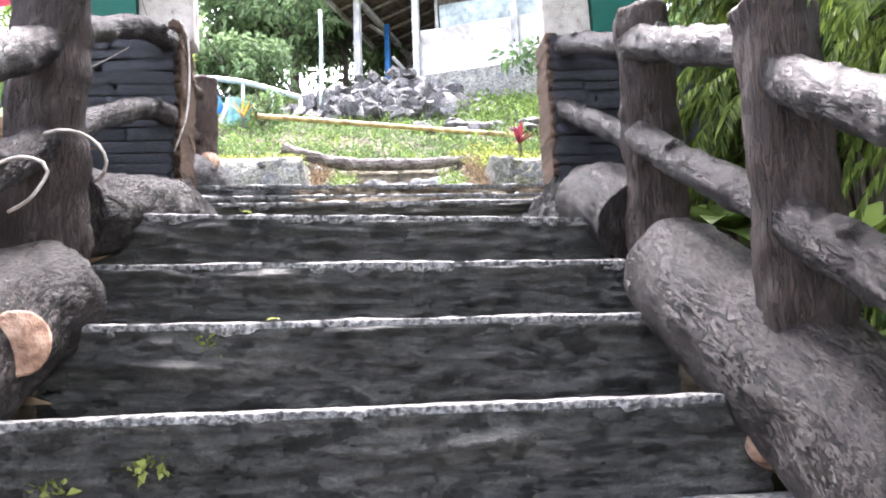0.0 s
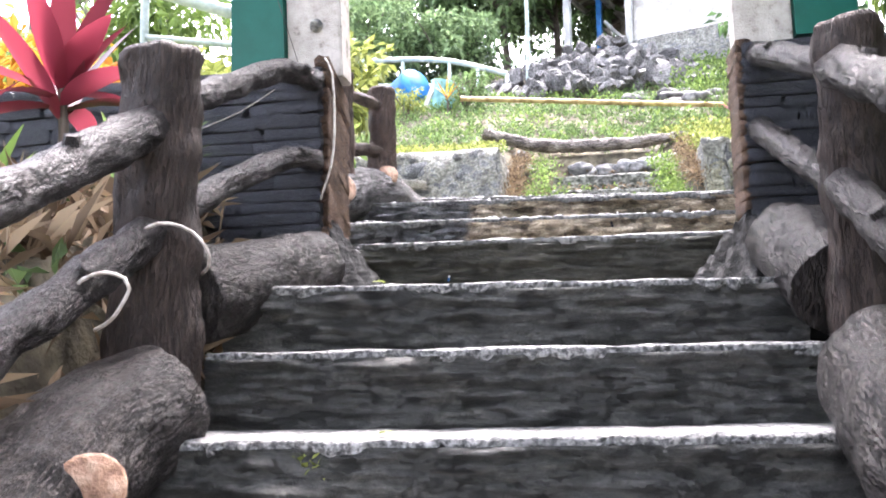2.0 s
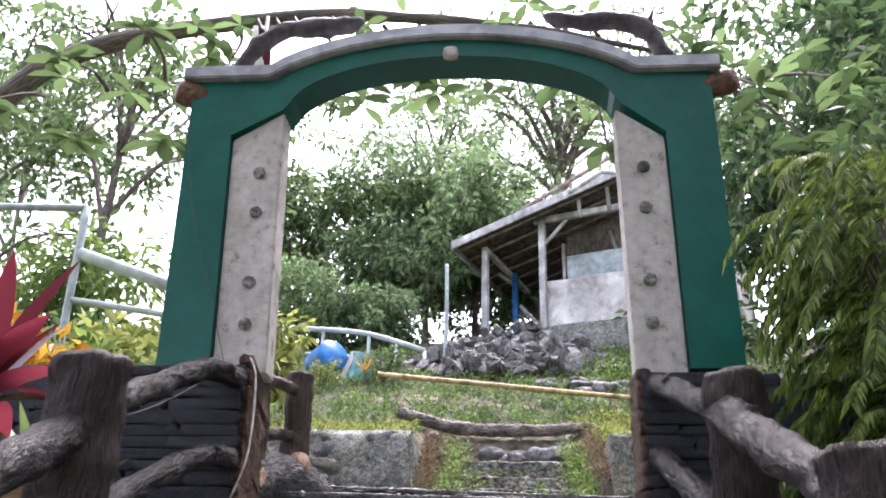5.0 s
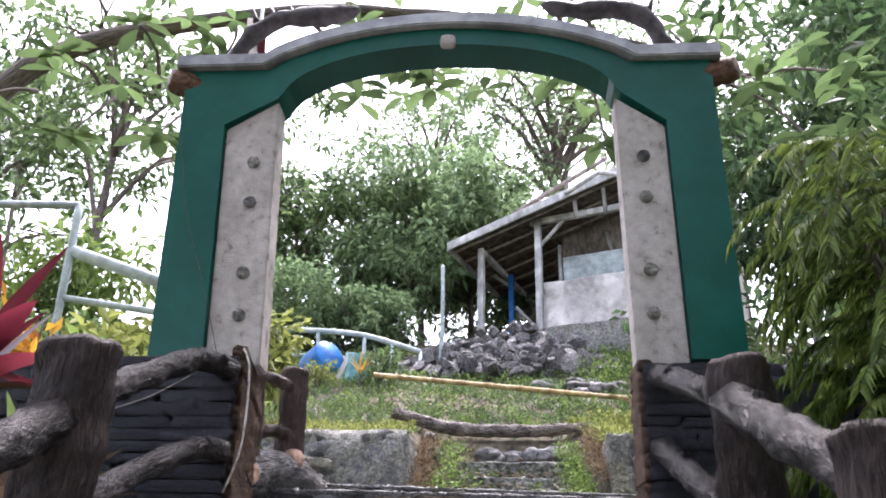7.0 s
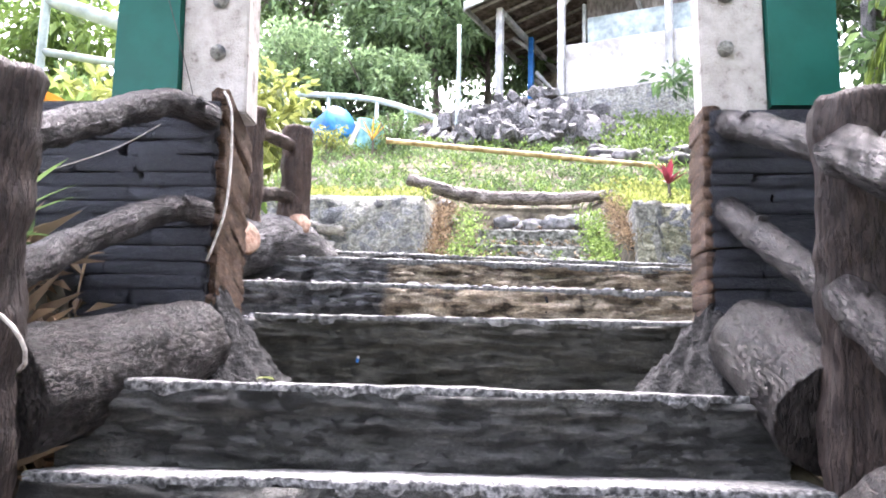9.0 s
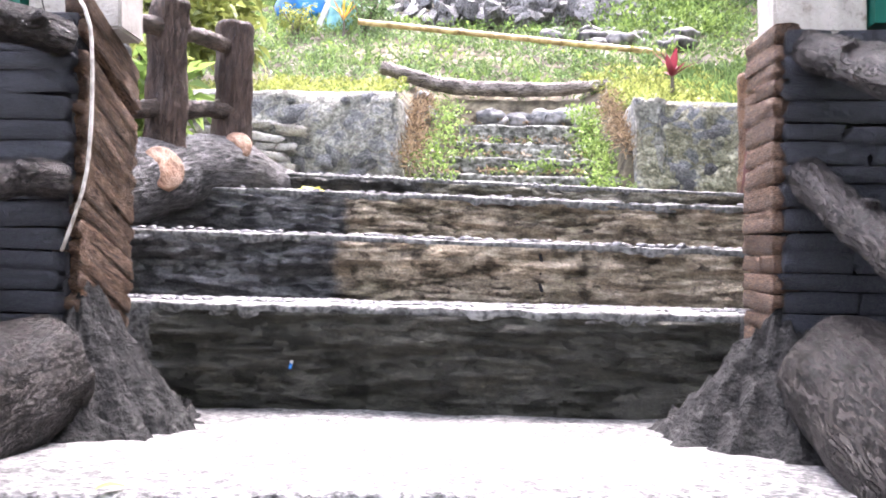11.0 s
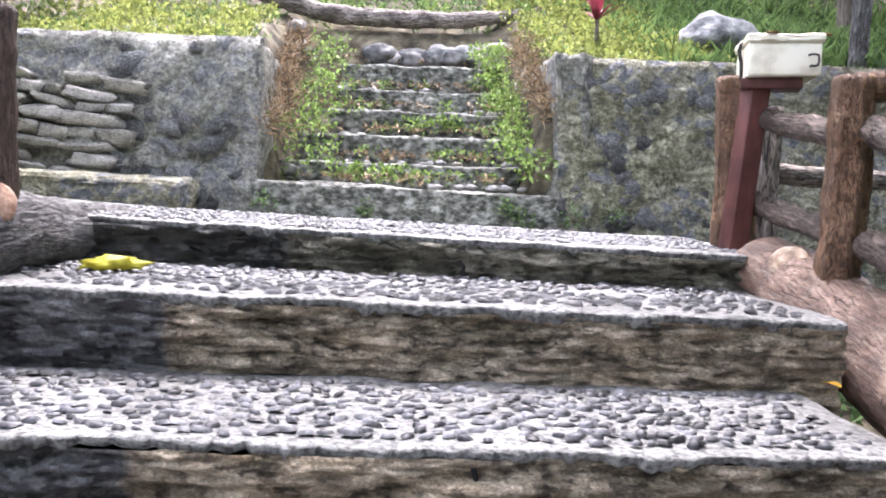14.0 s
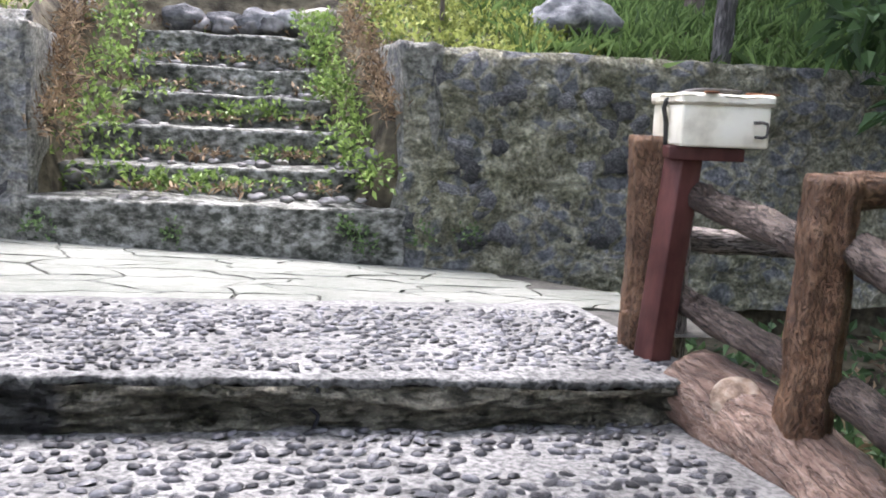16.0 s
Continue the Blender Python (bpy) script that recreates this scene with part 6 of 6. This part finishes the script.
pole_r = thing("timber_stake", (3.18, 8.7, 4.1), "grey weathered timber stake behind the retaining wall", "post")
part("shaft", tube([(3.16, 8.7, 3.9), (3.2, 8.7, 5.0), (3.24, 8.7, 6.2)], 0.06, 14, 0.08, 0.008, 4), BARK_SILVER, pole_r)


def boulder(at, size, label, seed, material=None):
    t = thing("boulder", at, label, "rock", "bank stones")
    b = bmesh.new()
    bmesh.ops.create_icosphere(b, subdivisions=3, radius=1)
    for v in b.verts:
        n = v.co.copy()
        v.co = Vector((n.x * size[0], n.y * size[1], n.z * size[2])) * (1 + 0.3 * fbm(n + Vector((seed, 0, 0)), 1.4)) + Vector(at)
    part("body", b, material or ROCK, t)


boulder((2.42, 9.2, 4.5), (0.28, 0.2, 0.16), "smooth pale boulder in the grass", 1, STONE)
for k, (x, y, z, s) in enumerate(((0.0, 10.45, 4.42, 0.09), (0.16, 10.42, 4.42, 0.08), (0.32, 10.42, 4.42, 0.1), (0.5, 10.4, 4.42, 0.09), (0.66, 10.38, 4.44, 0.1), (0.86, 10.4, 4.45, 0.12), (-0.55, 10.2, 4.45, 0.1), (-0.5, 8.75, 3.5, 0.05), (1.02, 8.7, 3.62, 0.09), (-0.62, 10.4, 4.65, 0.09))):
    boulder((x, y, z), (s, s * 0.8, s * 0.75), "grey broken stone on the overgrown steps", k + 3)
for k, (x, y, z, sz) in enumerate(((0.05, 10.42, 4.46, 0.15), (0.3, 10.45, 4.45, 0.13), (0.56, 10.42, 4.46, 0.16), (0.74, 10.4, 4.48, 0.13))):
    boulder((x, y, z), (sz, sz * 0.6, sz * 0.6), "dark angular stone at the head of the old steps", k + 140, STONE)
block = thing("concrete_chunk", (0.95, 10.35, 4.42), "pale broken concrete chunk beside the old steps", "rock", "bank stones")
part("body", box((0.26, 0.2, 0.2), (0.95, 10.38, 4.47), 0.03, (4, -8, 20), 4, 0.02, 3.0), CONCRETE, block)
rng = np.random.default_rng(61)
for k in range(70):
    x = rng.uniform(-0.5, 1.0)
    y, z, _, _ = UPPER[int(rng.integers(5))]
    s = rng.uniform(0.014, 0.036)
    boulder((x, y + rng.uniform(0.08, 0.35), z + s * 0.4), (s * 1.4, s, s * 0.7), "small loose stone on the overgrown steps", k + 20, CONCRETE if k % 23 == 0 else ROCK)
for k in range(22):
    x, y = rng.uniform(0.6, 2.4), rng.uniform(11.6, 13.2)
    s = rng.uniform(0.06, 0.16)
    boulder((x, y, hill(x, y) + s * 0.3), (s * 1.3, s, s * 0.7), "grey stone lying in the weeds", k + 90)
flag_pole = thing("flag", (-1.2, 4.6, 4.9), "faded red and white cloth strip on a thin pole", "flag")
part("pole", tube([(-1.2, 4.6, 2.9), (-1.2, 4.6, 5.9)], 0.012, 8, 0.3), PIPE, flag_pole)


def cloth(x0, x1, material, label):
    b = bmesh.new()
    cols = []
    for i in range(5):
        x = x0 + (x1 - x0) * i / 4
        cols.append([b.verts.new((x, 4.6 + 0.02 * math.sin(9 * x + j), 5.85 - 0.07 * j)) for j in range(7)])
    for c0, c1 in zip(cols, cols[1:]):
        for j in range(6):
            b.faces.new((c0[j], c1[j], c1[j + 1], c0[j + 1]))
    bmesh.ops.solidify(b, geom=b.faces[:], thickness=0.003)
    part("cloth", b, material, flag_pole, label)


cloth(-1.29, -1.2, HOUSE_WALL, "white cloth")
cloth(-1.2, -1.15, LEAF_RED, "red cloth")


def white_stones():
    rng = np.random.default_rng(71)
    t = thing("white_stonework", (-1.6, 8.3, 3.2), "white-painted rubble courses set in the wall", "stonework", kind="structure")
    z = 3.42
    while z < 4.02:
        h = rng.uniform(0.055, 0.1)
        x = -2.4 + rng.uniform(-0.1, 0.1)
        while x < -1.52 - 0.25 * abs(z - 3.75):
            n = rng.uniform(0.12, 0.3)
            if rng.random() < 0.9:
                piece("stone", WHITES[int(rng.integers(7))], t, Matrix.Translation((x + n / 2, 8.365 + 0.1 * (z - 3.2) + rng.uniform(-0.02, 0.02), z + h / 2 - 0.1 * (x + 1.9) + rng.uniform(-0.012, 0.012))) @ Euler((0, rng.normal() * 0.1 + 0.1, rng.normal() * 0.1)).to_matrix().to_4x4() @ Matrix.Diagonal((n * 1.02, 0.13, h * rng.uniform(0.75, 1.05), 1)))
            x += n
        z += h


WHITES = [unit_block(k * 3.1 + 140, 0.26, 0.3) for k in range(7)]
for me in WHITES:
    me.materials.append(WHITE_STONE)
    me.polygons.foreach_set("use_smooth", [True] * len(me.polygons))
white_stones()
flagstones()

# ---- gravel set into the treads ----
DOME_A = np.array([(math.cos(a), math.sin(a), 0) for a in np.arange(0, 6.28, 1.0472)][:6])
DOME = np.concatenate((DOME_A * np.array((1, 1, 0)), DOME_A * np.array((0.75, 0.75, 0)) + np.array((0, 0, 0.55)), np.array([(0, 0, 0.75)])))
DOME_F = [(i, (i + 1) % 6, 6 + (i + 1) % 6, 6 + i) for i in range(6)] + [(6 + i, 6 + (i + 1) % 6, 12) for i in range(6)]


def gravel(x0, x1, y0, y1, top, gap, seed, parent, singles=0, slant=-0.02, tilt=0.0):
    rng = np.random.default_rng(seed)
    pts = []
    for i in range(int((x1 - x0) / gap)):
        for j in range(int((y1 - y0) / gap)):
            x, y = x0 + gap * (i + 0.5 * (j % 2)) + rng.normal() * gap * 0.2, y0 + gap * j + rng.normal() * gap * 0.2
            if rng.random() < 0.86 and fbm((x, y, seed), 2.0) < 0.55:
                pts.append((x, y + slant * x, top + tilt * x))
    pts.sort(key=lambda p: p[1])
    V, F = [], []
    mean = bpy.data.meshes.new("pebble")
    mean.from_pydata((DOME * 0.5).tolist(), [], DOME_F)
    mean.polygons.foreach_set("use_smooth", [True] * len(mean.polygons))
    mean.materials.append(PEBBLE_ONE)
    for k, p in enumerate(pts):
        s = gap * rng.uniform(0.55, 1.05)
        m = Matrix.Translation(p) @ Euler((rng.normal() * 0.15, rng.normal() * 0.15, rng.normal() * 0.5)).to_matrix().to_4x4() @ Matrix.Diagonal((s * rng.uniform(0.9, 1.35), s * rng.uniform(0.55, 0.8), s * rng.uniform(0.45, 0.8), 1))
        if k < singles:
            piece("pebble", mean, parent, m)
            continue
        n = len(V)
        V += [tuple(m @ Vector(c * 0.5) - ORIGIN.get(parent, Vector())) for c in DOME]
        F += [tuple(n + i for i in f) for f in DOME_F]
    me = bpy.data.meshes.new("gravel")
    me.from_pydata(V, [], F)
    me.polygons.foreach_set("use_smooth", [True] * len(me.polygons))
    me.materials.append(PEBBLE)
    ob = new("gravel", me)
    ob.parent = parent
    tagged(ob, "grey pebbles set in pale cement", kind="stuff")


gravel(-1.1, 1.05, 3.96, 4.58, 2.738, 0.027, 1, step_parts[4], 0, 0.02)
gravel(-1.15, 1.15, 4.66, 5.18, 2.95, 0.041, 2, step_parts[5], tilt=-0.017)
gravel(-1.15, 1.28, 5.25, 5.84, 3.154, 0.042, 3, step_parts[6], 260, -0.03, -0.024)
gravel(-1.2, 1.36, 5.89, 6.62, 3.291, 0.036, 4, landing, 0, -0.03, -0.036)
